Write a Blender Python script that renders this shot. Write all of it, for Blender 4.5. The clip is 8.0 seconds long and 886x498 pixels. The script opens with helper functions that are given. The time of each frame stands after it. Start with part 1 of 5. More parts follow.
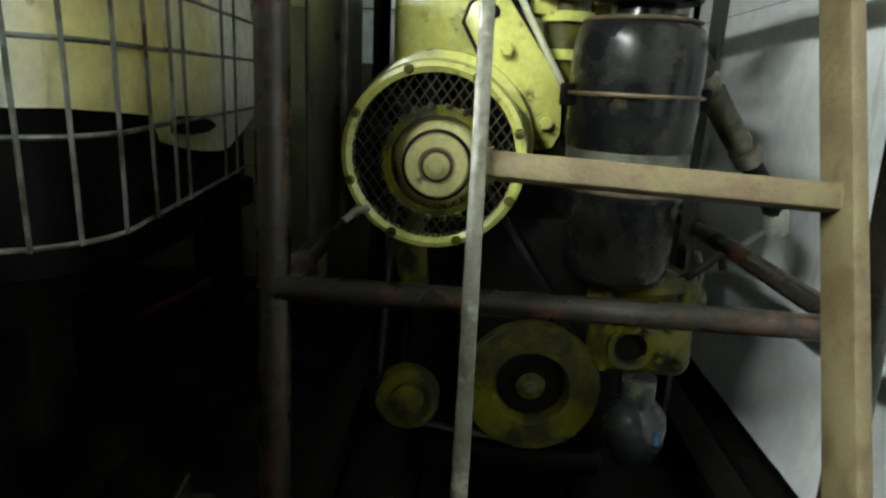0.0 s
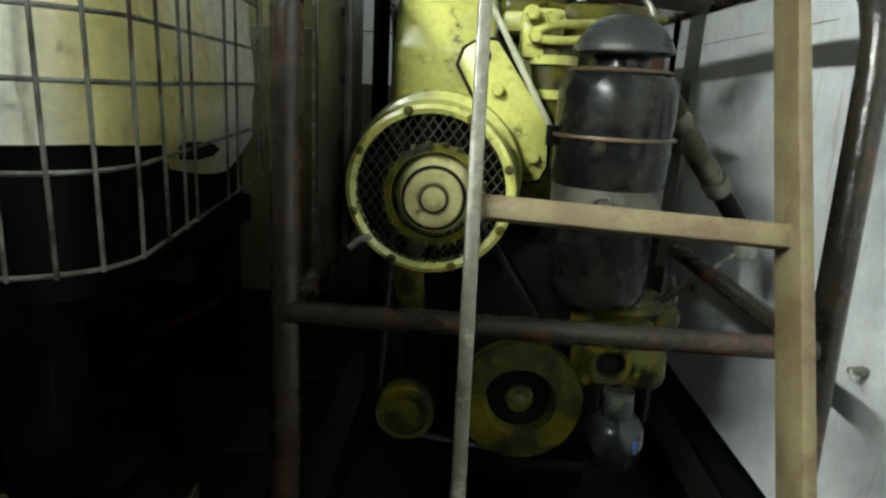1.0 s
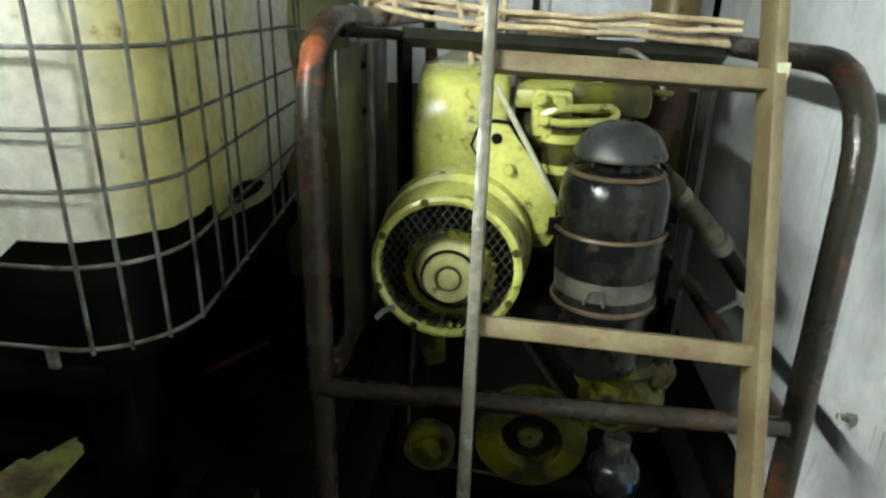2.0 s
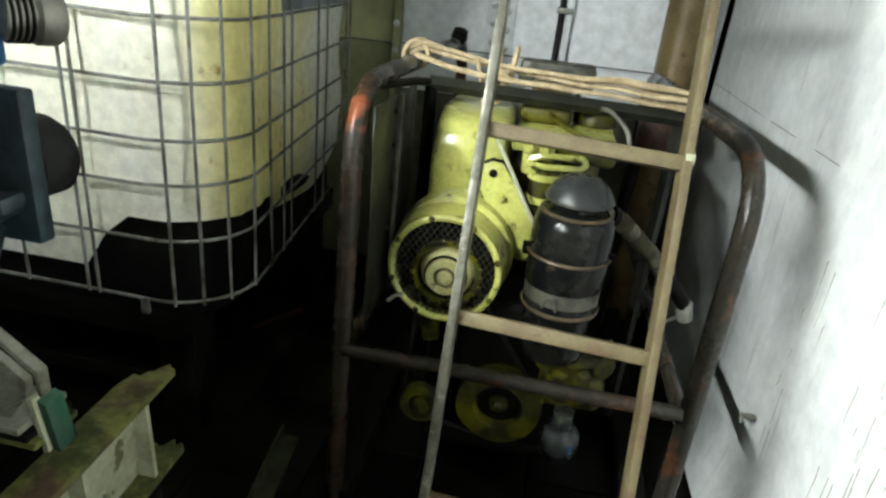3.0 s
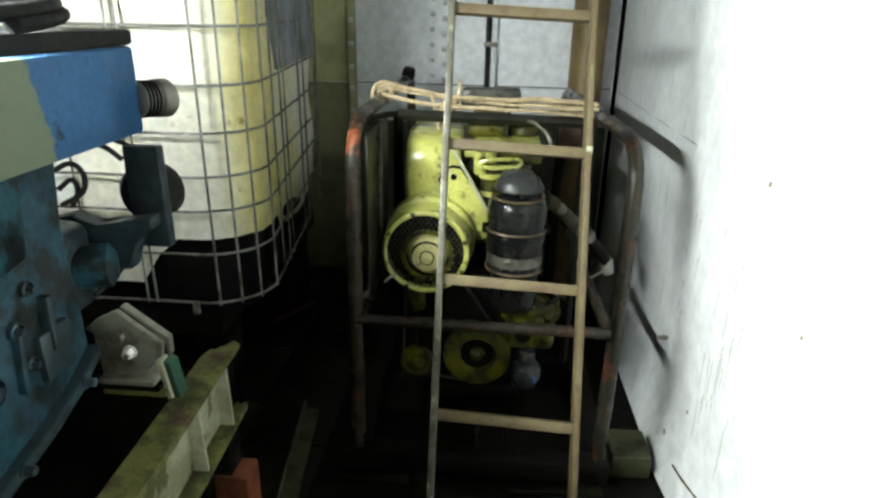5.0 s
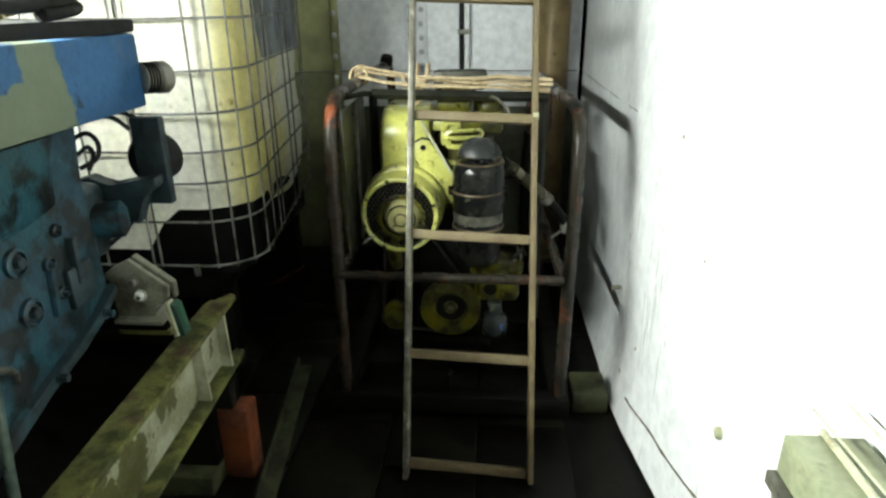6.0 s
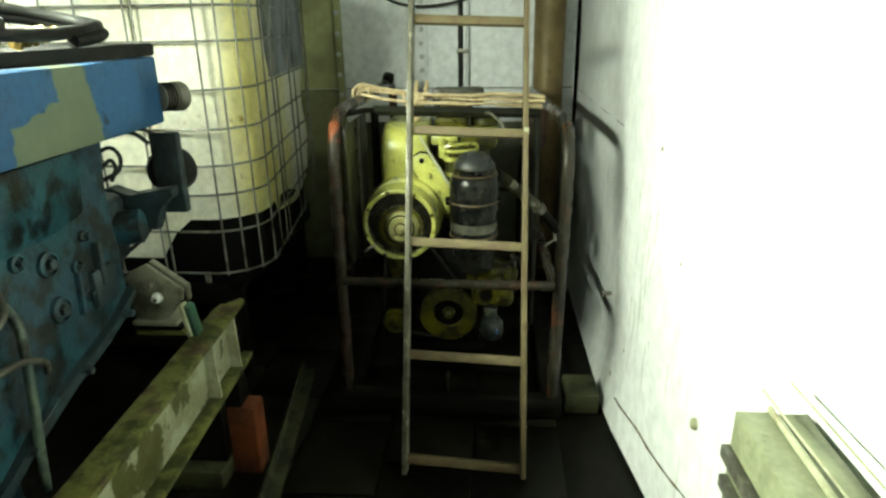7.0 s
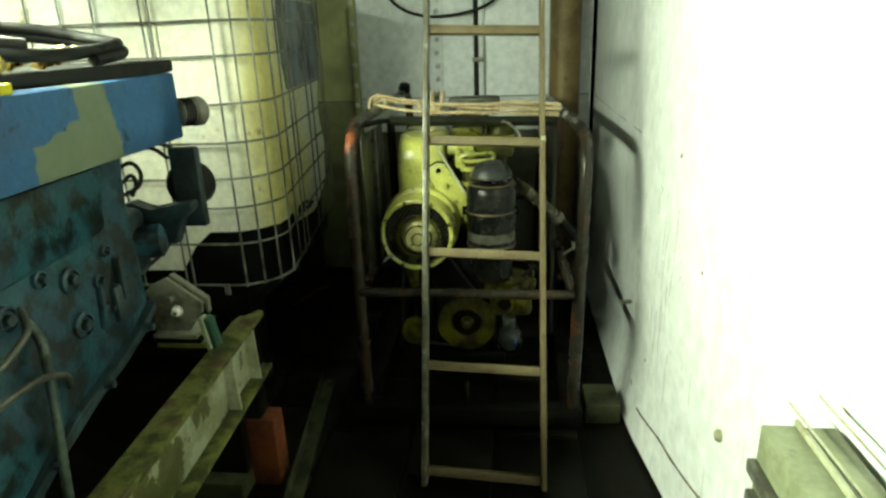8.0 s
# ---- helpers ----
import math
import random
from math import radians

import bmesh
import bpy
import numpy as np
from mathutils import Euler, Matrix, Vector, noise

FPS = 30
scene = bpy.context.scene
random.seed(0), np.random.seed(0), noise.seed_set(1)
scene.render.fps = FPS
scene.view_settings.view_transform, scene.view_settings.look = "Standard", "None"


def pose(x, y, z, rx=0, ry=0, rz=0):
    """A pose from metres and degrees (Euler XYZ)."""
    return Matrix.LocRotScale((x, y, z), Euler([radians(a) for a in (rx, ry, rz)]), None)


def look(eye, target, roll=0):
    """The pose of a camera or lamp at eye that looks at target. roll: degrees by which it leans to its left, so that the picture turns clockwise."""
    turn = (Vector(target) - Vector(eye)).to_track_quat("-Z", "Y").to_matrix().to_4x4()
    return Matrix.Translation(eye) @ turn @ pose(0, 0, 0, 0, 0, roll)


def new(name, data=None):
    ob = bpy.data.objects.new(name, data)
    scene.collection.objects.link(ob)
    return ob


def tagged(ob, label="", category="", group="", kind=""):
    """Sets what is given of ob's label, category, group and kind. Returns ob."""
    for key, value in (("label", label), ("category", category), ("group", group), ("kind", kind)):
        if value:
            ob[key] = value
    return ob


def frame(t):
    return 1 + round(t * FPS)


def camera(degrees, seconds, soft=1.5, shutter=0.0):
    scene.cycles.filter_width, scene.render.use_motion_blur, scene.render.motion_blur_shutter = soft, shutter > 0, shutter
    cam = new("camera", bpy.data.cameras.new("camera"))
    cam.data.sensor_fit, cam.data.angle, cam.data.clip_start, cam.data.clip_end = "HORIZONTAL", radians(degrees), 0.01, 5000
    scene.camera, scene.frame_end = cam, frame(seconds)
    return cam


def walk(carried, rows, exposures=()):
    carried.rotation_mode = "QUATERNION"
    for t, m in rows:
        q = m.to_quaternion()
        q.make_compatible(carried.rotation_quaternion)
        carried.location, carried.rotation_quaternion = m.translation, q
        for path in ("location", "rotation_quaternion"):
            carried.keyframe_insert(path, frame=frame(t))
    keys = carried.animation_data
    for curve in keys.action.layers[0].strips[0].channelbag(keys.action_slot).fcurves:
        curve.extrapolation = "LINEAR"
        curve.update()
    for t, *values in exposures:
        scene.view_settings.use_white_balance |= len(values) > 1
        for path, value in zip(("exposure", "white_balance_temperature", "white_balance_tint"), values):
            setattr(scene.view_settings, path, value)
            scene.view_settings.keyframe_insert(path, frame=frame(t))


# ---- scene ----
cam = camera(70.0, 8.0, soft=2.5)
PATH = [
    (0, (-0.103, -0.629, 0.616), (-0.194, 1.302, 0.104), 2.8),
    (0.5, (-0.129, -0.647, 0.629), (-0.148, 1.283, 0.105), 3.8),
    (1, (-0.113, -0.686, 0.657), (-0.164, 1.252, 0.162), 3.1),
    (1.5, (-0.119, -0.702, 0.728), (-0.221, 1.196, 0.106), 2.1),
    (2, (-0.07, -0.716, 0.875), (-0.272, 1.14, 0.157), 1.2),
    (2.2, (-0.06, -0.741, 0.926), (-0.275, 1.085, 0.136), 3.1),
    (3.3, (0.01, -1.021, 1.054), (-0.266, 0.796, 0.264), 6.2),
    (3.5, (0.011, -1.063, 1.075), (-0.241, 0.747, 0.262), 5.5),
    (4, (-0.016, -1.19, 1.084), (-0.178, 0.658, 0.337), 3.8),
    (4.2, (-0.024, -1.239, 1.092), (-0.183, 0.592, 0.303), 4.3),
    (5.5, (0.02, -1.402, 1.091), (-0.097, 0.474, 0.41), -0.5),
    (6, (0.082, -1.533, 1.072), (-0.052, 0.325, 0.346), -0.6),
    (6.5, (0.102, -1.606, 1.08), (-0.066, 0.252, 0.36), -0.3),
    (7, (0.11, -1.625, 1.085), (-0.041, 0.249, 0.404), -0.9),
    (7.5, (0.109, -1.625, 1.087), (-0.057, 0.253, 0.418), -2.0),
    (8, (0.111, -1.618, 1.09), (-0.097, 0.259, 0.432), -2.1),
]
walk(cam, [(t, look(eye, target, roll)) for t, eye, target, roll in PATH],
     exposures=[(0.0, -0.05, 6450, 4.0), (2.0, 0.05, 6450, 5.0), (3.4, 0.05, 6400, 8.0), (5.8, 0.05, 6500, 7.0), (6.6, 0.02, 7050, -4.0), (8.0, -0.25, 7850, -20.0)])

# ---- world, lamps and exposure are set in the lines below ----
world = bpy.data.worlds.new("world")
scene.world = world
world.use_nodes = True
world.node_tree.nodes["Background"].inputs["Color"].default_value = (0.8, 0.9, 1.0, 1)
world.node_tree.nodes["Background"].inputs["Strength"].default_value = 0.0
# one fluorescent tube slung low over the blue engine; the mesh is built with the things
LAMP = (-0.79, -1.00, 1.31)
LAMP_LENGTH, LAMP_GLOW, LAMP_COLOUR = 1.05, 700.0, (0.95, 1.0, 0.97)


# ---- helpers for meshes ----
def link(name, bm, material, smooth=40):
    me = bpy.data.meshes.new(name)
    bmesh.ops.recalc_face_normals(bm, faces=bm.faces[:])
    bm.to_mesh(me)
    bm.free()
    me.materials.append(material)
    for p in me.polygons:
        p.use_smooth = True
    me.set_sharp_from_angle(angle=radians(smooth))
    return new(name, me)


def part(name, bm, material, parent, label="", smooth=40):
    ob = link(name, bm, material, smooth)
    ob.parent = parent
    ob.matrix_parent_inverse = Matrix.Translation(parent.location).inverted() if parent.type == "EMPTY" else Matrix()
    return tagged(ob, label)


def thing(name, base, label, category, group="", kind=""):
    ob = new(name)
    ob.location = base
    ob.empty_display_size = 0.05
    return tagged(ob, label, category, group, kind)


def solo(name, bm, material, label, category, group="", kind="", smooth=40):
    return tagged(link(name, bm, material, smooth), label, category, group, kind)


def box(lo, hi, bev=0.0, bm=None, seg=2):
    bm = bm or bmesh.new()
    r = bmesh.ops.create_cube(bm, size=1.0)
    vs = r["verts"]
    lo, hi = Vector(lo), Vector(hi)
    for v in vs:
        v.co = Vector((lo[i] + (v.co[i] + 0.5) * (hi[i] - lo[i]) for i in range(3)))
    if bev:
        es = {e for v in vs for e in v.link_edges}
        bmesh.ops.bevel(bm, geom=list(es), offset=bev, segments=seg, affect="EDGES", profile=0.5)
    return bm


def turned(bm, m, start):
    bm.verts.ensure_lookup_table()
    bmesh.ops.transform(bm, matrix=m, verts=bm.verts[start:])
    return bm


def lathe(profile, base, axis, bm=None, seg=36):
    """A solid of revolution: (radius, height) pairs along axis from base; the ends are closed."""
    bm = bm or bmesh.new()
    q = Vector((0, 0, 1)).rotation_difference(Vector(axis).normalized())
    rings = []
    for r, h in profile:
        if r < 1e-6:
            rings.append([bm.verts.new(Vector(base) + q @ Vector((0, 0, h)))])
        else:
            rings.append([bm.verts.new(Vector(base) + q @ Vector((r * math.cos(2 * math.pi * k / seg), r * math.sin(2 * math.pi * k / seg), h))) for k in range(seg)])
    for a, b in zip(rings, rings[1:]):
        for k in range(seg):
            n = (k + 1) % seg
            if len(a) == 1 and len(b) == 1:
                continue
            if len(a) == 1:
                bm.faces.new((a[0], b[n], b[k]))
            elif len(b) == 1:
                bm.faces.new((a[k], a[n], b[0]))
            else:
                bm.faces.new((a[k], a[n], b[n], b[k]))
    for ring in (rings[0], rings[-1]):
        if len(ring) > 2:
            bm.faces.new(ring)
    return bm


def ring_lathe(profile, base, axis, bm=None, seg=48):
    """A closed ring: the profile of (radius, height) pairs runs round and meets itself."""
    bm = bm or bmesh.new()
    q = Vector((0, 0, 1)).rotation_difference(Vector(axis).normalized())
    rings = [[bm.verts.new(Vector(base) + q @ Vector((r * math.cos(2 * math.pi * k / seg), r * math.sin(2 * math.pi * k / seg), h))) for k in range(seg)] for r, h in profile]
    for a, b in zip(rings, rings[1:] + rings[:1]):
        for k in range(seg):
            n = (k + 1) % seg
            bm.faces.new((a[k], a[n], b[n], b[k]))
    return bm


def rod(p0, p1, r, bm=None, seg=16, bev=0.0):
    p0, p1 = Vector(p0), Vector(p1)
    d = (p1 - p0).length
    b = min(bev, r * 0.6, d * 0.4)
    prof = [(r - b, 0), (r, b), (r, d - b), (r - b, d)] if b else [(r, 0), (r, d)]
    return lathe(prof, p0, p1 - p0, bm, seg)


def fillet(points, radius, steps=6):
    pts = [Vector(p) for p in points]
    out = [pts[0]]
    for a, b, c in zip(pts, pts[1:], pts[2:]):
        u, w = (a - b), (c - b)
        d = min(radius, u.length * 0.49, w.length * 0.49)
        p, q = b + u.normalized() * d, b + w.normalized() * d
        for k in range(steps + 1):
            t = k / steps
            out.append((1 - t) ** 2 * p + 2 * t * (1 - t) * b + t * t * q)
    return out + [pts[-1]]


def tube(points, r, bm=None, seg=12, bend=0.0, wobble=0.0, flat=1.0):
    """A bar of round section along points; r may be a function of the share of the way."""
    bm = bm or bmesh.new()
    pts = fillet(points, bend) if bend else [Vector(p) for p in points]
    up = Vector((0, 0, 1))
    t0 = (pts[1] - pts[0]).normalized()
    side = t0.cross(up)
    if side.length < 0.05:
        side = t0.cross(Vector((1, 0, 0)))
    side.normalize()
    rings = []
    for i, p in enumerate(pts):
        t = (pts[min(i + 1, len(pts) - 1)] - pts[max(i - 1, 0)]).normalized()
        side = (side - t * side.dot(t)).normalized()
        nor = t.cross(side)
        rr = r(i / (len(pts) - 1)) if callable(r) else r
        if wobble:
            rr *= 1 + wobble * noise.noise(p * 40)
        rings.append([bm.verts.new(p + (side * math.cos(2 * math.pi * k / seg) + nor * flat * math.sin(2 * math.pi * k / seg)) * rr) for k in range(seg)])
    for a, b in zip(rings, rings[1:]):
        for k in range(seg):
            n = (k + 1) % seg
            bm.faces.new((a[k], a[n], b[n], b[k]))
    bm.faces.new(rings[0])
    bm.faces.new(rings[-1])
    return bm


def prism(poly, lo, hi, axis="y", bm=None, bev=0.0):
    """A polygon in the plane across axis, drawn out from lo to hi."""
    bm = bm or bmesh.new()
    place = {"y": lambda a, b, h: (a, h, b), "x": lambda a, b, h: (h, a, b), "z": lambda a, b, h: (a, b, h)}[axis]
    lower = [bm.verts.new(place(a, b, lo)) for a, b in poly]
    upper = [bm.verts.new(place(a, b, hi)) for a, b in poly]
    n = len(poly)
    fs = [bm.faces.new(lower), bm.faces.new(upper)] + [bm.faces.new((lower[k], lower[(k + 1) % n], upper[(k + 1) % n], upper[k])) for k in range(n)]
    if bev:
        es = {e for f in fs for e in f.edges}
        bmesh.ops.bevel(bm, geom=list(es), offset=bev, segments=2, affect="EDGES", profile=0.5)
    return bm


def hexbolt(p, axis, r, h, bm=None):
    bm = bm or bmesh.new()
    axis = Vector(axis).normalized()
    lathe([(r * 1.35, 0), (r * 1.35, h * 0.2)], p, axis, bm, 16)
    lathe([(r, 0), (r, h * 0.85), (r * 0.85, h)], Vector(p) + axis * h * 0.2, axis, bm, 6)
    return bm


def roughened(bm, amount, scale):
    for v in bm.verts:
        n = noise.noise_vector(v.co * scale)
        v.co += n * amount
    return bm


# ---- materials ----
def surface(name, base, second, rough=0.6, metal=0.0, scale=6.0, spread=(0.4, 0.62), third=None, third_scale=25.0, third_spread=(0.6, 0.68),
            bump=0.15, bump_scale=120.0, rough_var=0.15, streak=False, spec=0.5, third_rough=None, random_value=0.0):
    m = bpy.data.materials.new(name)
    m.use_nodes = True
    nt = m.node_tree
    nd, lk = nt.nodes, nt.links
    bsdf = nd["Principled BSDF"]
    bsdf.inputs["Metallic"].default_value = metal
    bsdf.inputs["Specular IOR Level"].default_value = spec
    tc = nd.new("ShaderNodeTexCoord")
    src = tc.outputs["Object"]

    def noise_tex(sc, detail, stretch=None):
        n = nd.new("ShaderNodeTexNoise")
        n.inputs["Scale"].default_value = sc
        n.inputs["Detail"].default_value = detail
        n.inputs["Roughness"].default_value = 0.62
        if stretch:
            mp = nd.new("ShaderNodeMapping")
            mp.inputs["Scale"].default_value = stretch
            lk.new(src, mp.inputs["Vector"])
            lk.new(mp.outputs["Vector"], n.inputs["Vector"])
        else:
            lk.new(src, n.inputs["Vector"])
        return n.outputs["Fac"]

    def ramp(fac, a, b):
        r = nd.new("ShaderNodeMapRange")
        r.interpolation_type = "SMOOTHSTEP"
        r.inputs["From Min"].default_value, r.inputs["From Max"].default_value = a, b
        lk.new(fac, r.inputs["Value"])
        return r.outputs["Result"]

    def mix(fac, a, b):
        x = nd.new("ShaderNodeMix")
        x.data_type = "RGBA"
        lk.new(fac, x.inputs["Factor"])
        for sock, val in ((x.inputs[6], a), (x.inputs[7], b)):
            if isinstance(val, tuple):
                sock.default_value = (*val, 1)
            else:
                lk.new(val, sock)
        return x.outputs[2]

    large = ramp(noise_tex(scale, 6, (1, 1, 0.15) if streak else None), *spread)
    colour = mix(large, base, second)
    fine = noise_tex(bump_scale, 4)
    if third:
        mask = ramp(noise_tex(third_scale, 8), *third_spread)
        colour = mix(mask, colour, third)
    shade = nd.new("ShaderNodeHueSaturation")
    value = nd.new("ShaderNodeMapRange")
    value.inputs["From Min"].default_value, value.inputs["From Max"].default_value = 0.25, 0.75
    value.inputs["To Min"].default_value, value.inputs["To Max"].default_value = 0.82, 1.18
    lk.new(fine, value.inputs["Value"])
    out_value = value.outputs["Result"]
    if random_value:
        oi = nd.new("ShaderNodeObjectInfo")
        rv = nd.new("ShaderNodeMapRange")
        rv.inputs["To Min"].default_value, rv.inputs["To Max"].default_value = 1 - random_value, 1 + random_value
        lk.new(oi.outputs["Random"], rv.inputs["Value"])
        mul = nd.new("ShaderNodeMath")
        mul.operation = "MULTIPLY"
        lk.new(out_value, mul.inputs[0])
        lk.new(rv.outputs["Result"], mul.inputs[1])
        out_value = mul.outputs[0]
    lk.new(out_value, shade.inputs["Value"])
    lk.new(colour, shade.inputs["Color"])
    lk.new(shade.outputs["Color"], bsdf.inputs["Base Color"])
    rr = nd.new("ShaderNodeMapRange")
    rr.inputs["To Min"].default_value, rr.inputs["To Max"].default_value = max(0.03, rough - rough_var), min(1, rough + rough_var)
    lk.new(large, rr.inputs["Value"])
    lk.new(rr.outputs["Result"], bsdf.inputs["Roughness"])
    if bump:
        add = nd.new("ShaderNodeMath")
        add.operation = "ADD"
        lk.new(fine, add.inputs[0])
        lk.new(large, add.inputs[1])
        b = nd.new("ShaderNodeBump")
        b.inputs["Strength"].default_value = bump
        b.inputs["Distance"].default_value = 0.002
        lk.new(add.outputs[0], b.inputs["Height"])
        lk.new(b.outputs["Normal"], bsdf.inputs["Normal"])
    return m


YELLOW = surface("yellow_engine_paint", (0.385, 0.385, 0.105), (0.255, 0.255, 0.062), 0.30, 0, 9, third=(0.05, 0.045, 0.014), third_scale=34, third_spread=(0.56, 0.70), bump=0.22)
# dirty yellow, darkened further to carry the shade low on the engine
YELLOW_DIRTY_SHADE = surface("oily_shaded_yellow", (0.080, 0.076, 0.006), (0.026, 0.024, 0.004), 0.45, 0, 16, third=(0.010, 0.009, 0.004), third_scale=30, third_spread=(0.50, 0.62), bump=0.35, spec=0.25)
CREAM = surface("bare_pulley_steel", (0.46, 0.44, 0.21), (0.32, 0.30, 0.125), 0.38, 0.1, 12, third=(0.08, 0.065, 0.025), third_scale=34, third_spread=(0.59, 0.72), bump=0.12)
# oily iron, near black so it also holds deep shade in holes and low down
OIL_SHADE_BLACK = surface("oily_shade_black", (0.002, 0.002, 0.0015), (0.005, 0.0045, 0.003), 0.55, 0.0, 14, bump=0.3, bump_scale=80, spec=0.10)
BLACK_PAINT = surface("black_glossy_paint", (0.0045, 0.005, 0.005), (0.009, 0.009, 0.0075), 0.23, 0.0, 18, third=(0.03, 0.025, 0.014), third_scale=42, third_spread=(0.58, 0.76), bump=0.18, bump_scale=90, rough_var=0.07, spec=0.2)
RING_RUST = surface("rusty_band", (0.09, 0.058, 0.028), (0.04, 0.03, 0.016), 0.6, 0.1, 30, bump=0.2)
DULL_METAL = surface("dull_grey_metal", (0.20, 0.19, 0.16), (0.11, 0.10, 0.08), 0.45, 0.4, 15, third=(0.05, 0.04, 0.02), bump=0.15)
CAGE_PAINT = surface("worn_brown_tube", (0.022, 0.019, 0.014), (0.012, 0.011, 0.008), 0.27, 0.1, 16, third=(0.06, 0.024, 0.012), third_scale=17, third_spread=(0.52, 0.68), bump=0.3, bump_scale=140, spec=0.25)
LADDER_STEEL = surface("rusty_ladder_steel", (0.088, 0.063, 0.030), (0.118, 0.094, 0.043), 0.58, 0.1, 24, third=(0.08, 0.05, 0.024), third_scale=34, third_spread=(0.52, 0.68), bump=0.45, bump_scale=190)
LADDER_LIGHT = surface("worn_ladder_steel", (0.125, 0.12, 0.092), (0.065, 0.06, 0.04), 0.45, 0.2, 26, third=(0.27, 0.265, 0.22), third_scale=34, third_spread=(0.56, 0.70), bump=0.25, bump_scale=160)
ROPE = surface("tan_rope", (0.50, 0.40, 0.24), (0.34, 0.26, 0.15), 0.9, 0, 40, bump=0.5, bump_scale=300)
BOTTLE = surface("yellowed_plastic", (0.92, 0.92, 0.87), (0.86, 0.84, 0.70), 0.4, 0, 3.2, third=(0.34, 0.24, 0.08), third_scale=9, third_spread=(0.63, 0.73), bump=0.05, bump_scale=40, streak=True)
INNER_BLACK = surface("plain_black_inside", (0.002, 0.002, 0.002), (0.004, 0.004, 0.003), 0.6, 0, 5, bump=0.1, spec=0.08)
GALVA = surface("galvanised_wire", (0.20, 0.20, 0.18), (0.085, 0.082, 0.065), 0.5, 0.3, 14, third=(0.05, 0.038, 0.024), third_scale=11, third_spread=(0.52, 0.64), bump=0.1)
BLUE = surface("worn_blue_paint", (0.015, 0.058, 0.135), (0.026, 0.092, 0.205), 0.55, 0, 5, third=(0.006, 0.012, 0.02), third_scale=34, third_spread=(0.60, 0.70), bump=0.35, bump_scale=90)
TEAL = surface("dirty_teal_paint", (0.016, 0.060, 0.078), (0.010, 0.036, 0.056), 0.45, 0, 8, third=(0.005, 0.008, 0.008), third_scale=15, third_spread=(0.47, 0.57), bump=0.7, bump_scale=70)
TEAL_DARK = surface("black_teal_iron", (0.016, 0.03, 0.036), (0.008, 0.012, 0.014), 0.5, 0, 14, third=(0.04, 0.09, 0.11), third_scale=12, third_spread=(0.6, 0.7), bump=0.3)
RUBBER = surface("black_rubber", (0.006, 0.006, 0.006), (0.012, 0.012, 0.011), 0.6, 0, 20, bump=0.15, spec=0.2)
BRASS = surface("brass", (0.60, 0.45, 0.15), (0.40, 0.28, 0.09), 0.3, 0.8, 20, bump=0.05)
BEAM = surface("mossy_beam_paint", (0.115, 0.115, 0.022), (0.032, 0.038, 0.006), 0.8, 0, 16, third=(0.05, 0.028, 0.012), third_scale=14, third_spread=(0.50, 0.66), bump=0.6, bump_scale=110)
BEAM_PALE = surface("pale_flaking_paint", (0.34, 0.34, 0.235), (0.22, 0.22, 0.13), 0.7, 0, 9, third=(0.2, 0.18, 0.10), third_scale=14, bump=0.35)
BEAM_WEB = surface("ragged_pale_paint", (0.31, 0.31, 0.215), (0.20, 0.20, 0.115), 0.7, 0, 9, third=(0.06, 0.06, 0.014), third_scale=7, third_spread=(0.52, 0.555), bump=0.35)
ORANGE = surface("orange_timber", (0.13, 0.028, 0.005), (0.055, 0.014, 0.003), 0.7, 0, 8, third=(0.05, 0.03, 0.012), third_scale=12, bump=0.3)
OLIVE = surface("olive_board", (0.20, 0.215, 0.13), (0.14, 0.15, 0.088), 0.55, 0, 6, third=(0.09, 0.08, 0.05), third_scale=16, bump=0.15)
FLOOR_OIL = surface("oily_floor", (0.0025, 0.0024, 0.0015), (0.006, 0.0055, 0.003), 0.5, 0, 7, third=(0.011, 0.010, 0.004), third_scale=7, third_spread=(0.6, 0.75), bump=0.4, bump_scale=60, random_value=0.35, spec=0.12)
MOSS_WOOD = surface("mossy_wood", (0.027, 0.030, 0.007), (0.010, 0.011, 0.003), 0.8, 0, 12, third=(0.03, 0.02, 0.01), bump=0.4)
WALL_GREY = surface("grey_painted_plate", (0.74, 0.76, 0.78), (0.66, 0.68, 0.69), 0.5, 0, 2.2, third=(0.20, 0.19, 0.15), third_scale=6, third_spread=(0.64, 0.76), bump=0.12, bump_scale=30)
WALL_DARK = surface("shaded_plate_paint", (0.30, 0.31, 0.29), (0.22, 0.22, 0.19), 0.6, 0, 2, third=(0.12, 0.10, 0.07), third_scale=5, bump=0.15, bump_scale=30)
OLIVE_WALL = surface("olive_bulkhead_paint", (0.37, 0.375, 0.19), (0.24, 0.245, 0.13), 0.6, 0, 5, third=(0.30, 0.31, 0.27), third_scale=7, third_spread=(0.56, 0.72), bump=0.2, bump_scale=40, spec=0.3)
# half-bright copy of the olive paint, with the low shade in its colour
OLIVE_LOW = surface("shaded_olive_paint", (0.15, 0.155, 0.075), (0.085, 0.088, 0.05), 0.6, 0, 5, third=(0.22, 0.22, 0.16), third_scale=9, third_spread=(0.58, 0.74), bump=0.2, bump_scale=40, spec=0.3)
# dark colour for the shade behind the engine, low on the bulkhead
LOW_SHADE = surface("low_shade_paint", (0.115, 0.12, 0.085), (0.065, 0.068, 0.045), 0.6, 0, 3, third=(0.17, 0.17, 0.13), third_scale=9, third_spread=(0.6, 0.75), bump=0.2, bump_scale=40, spec=0.3)
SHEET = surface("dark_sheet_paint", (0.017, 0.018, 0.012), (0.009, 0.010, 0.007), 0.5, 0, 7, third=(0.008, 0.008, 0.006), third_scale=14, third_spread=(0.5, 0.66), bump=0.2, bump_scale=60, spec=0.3)
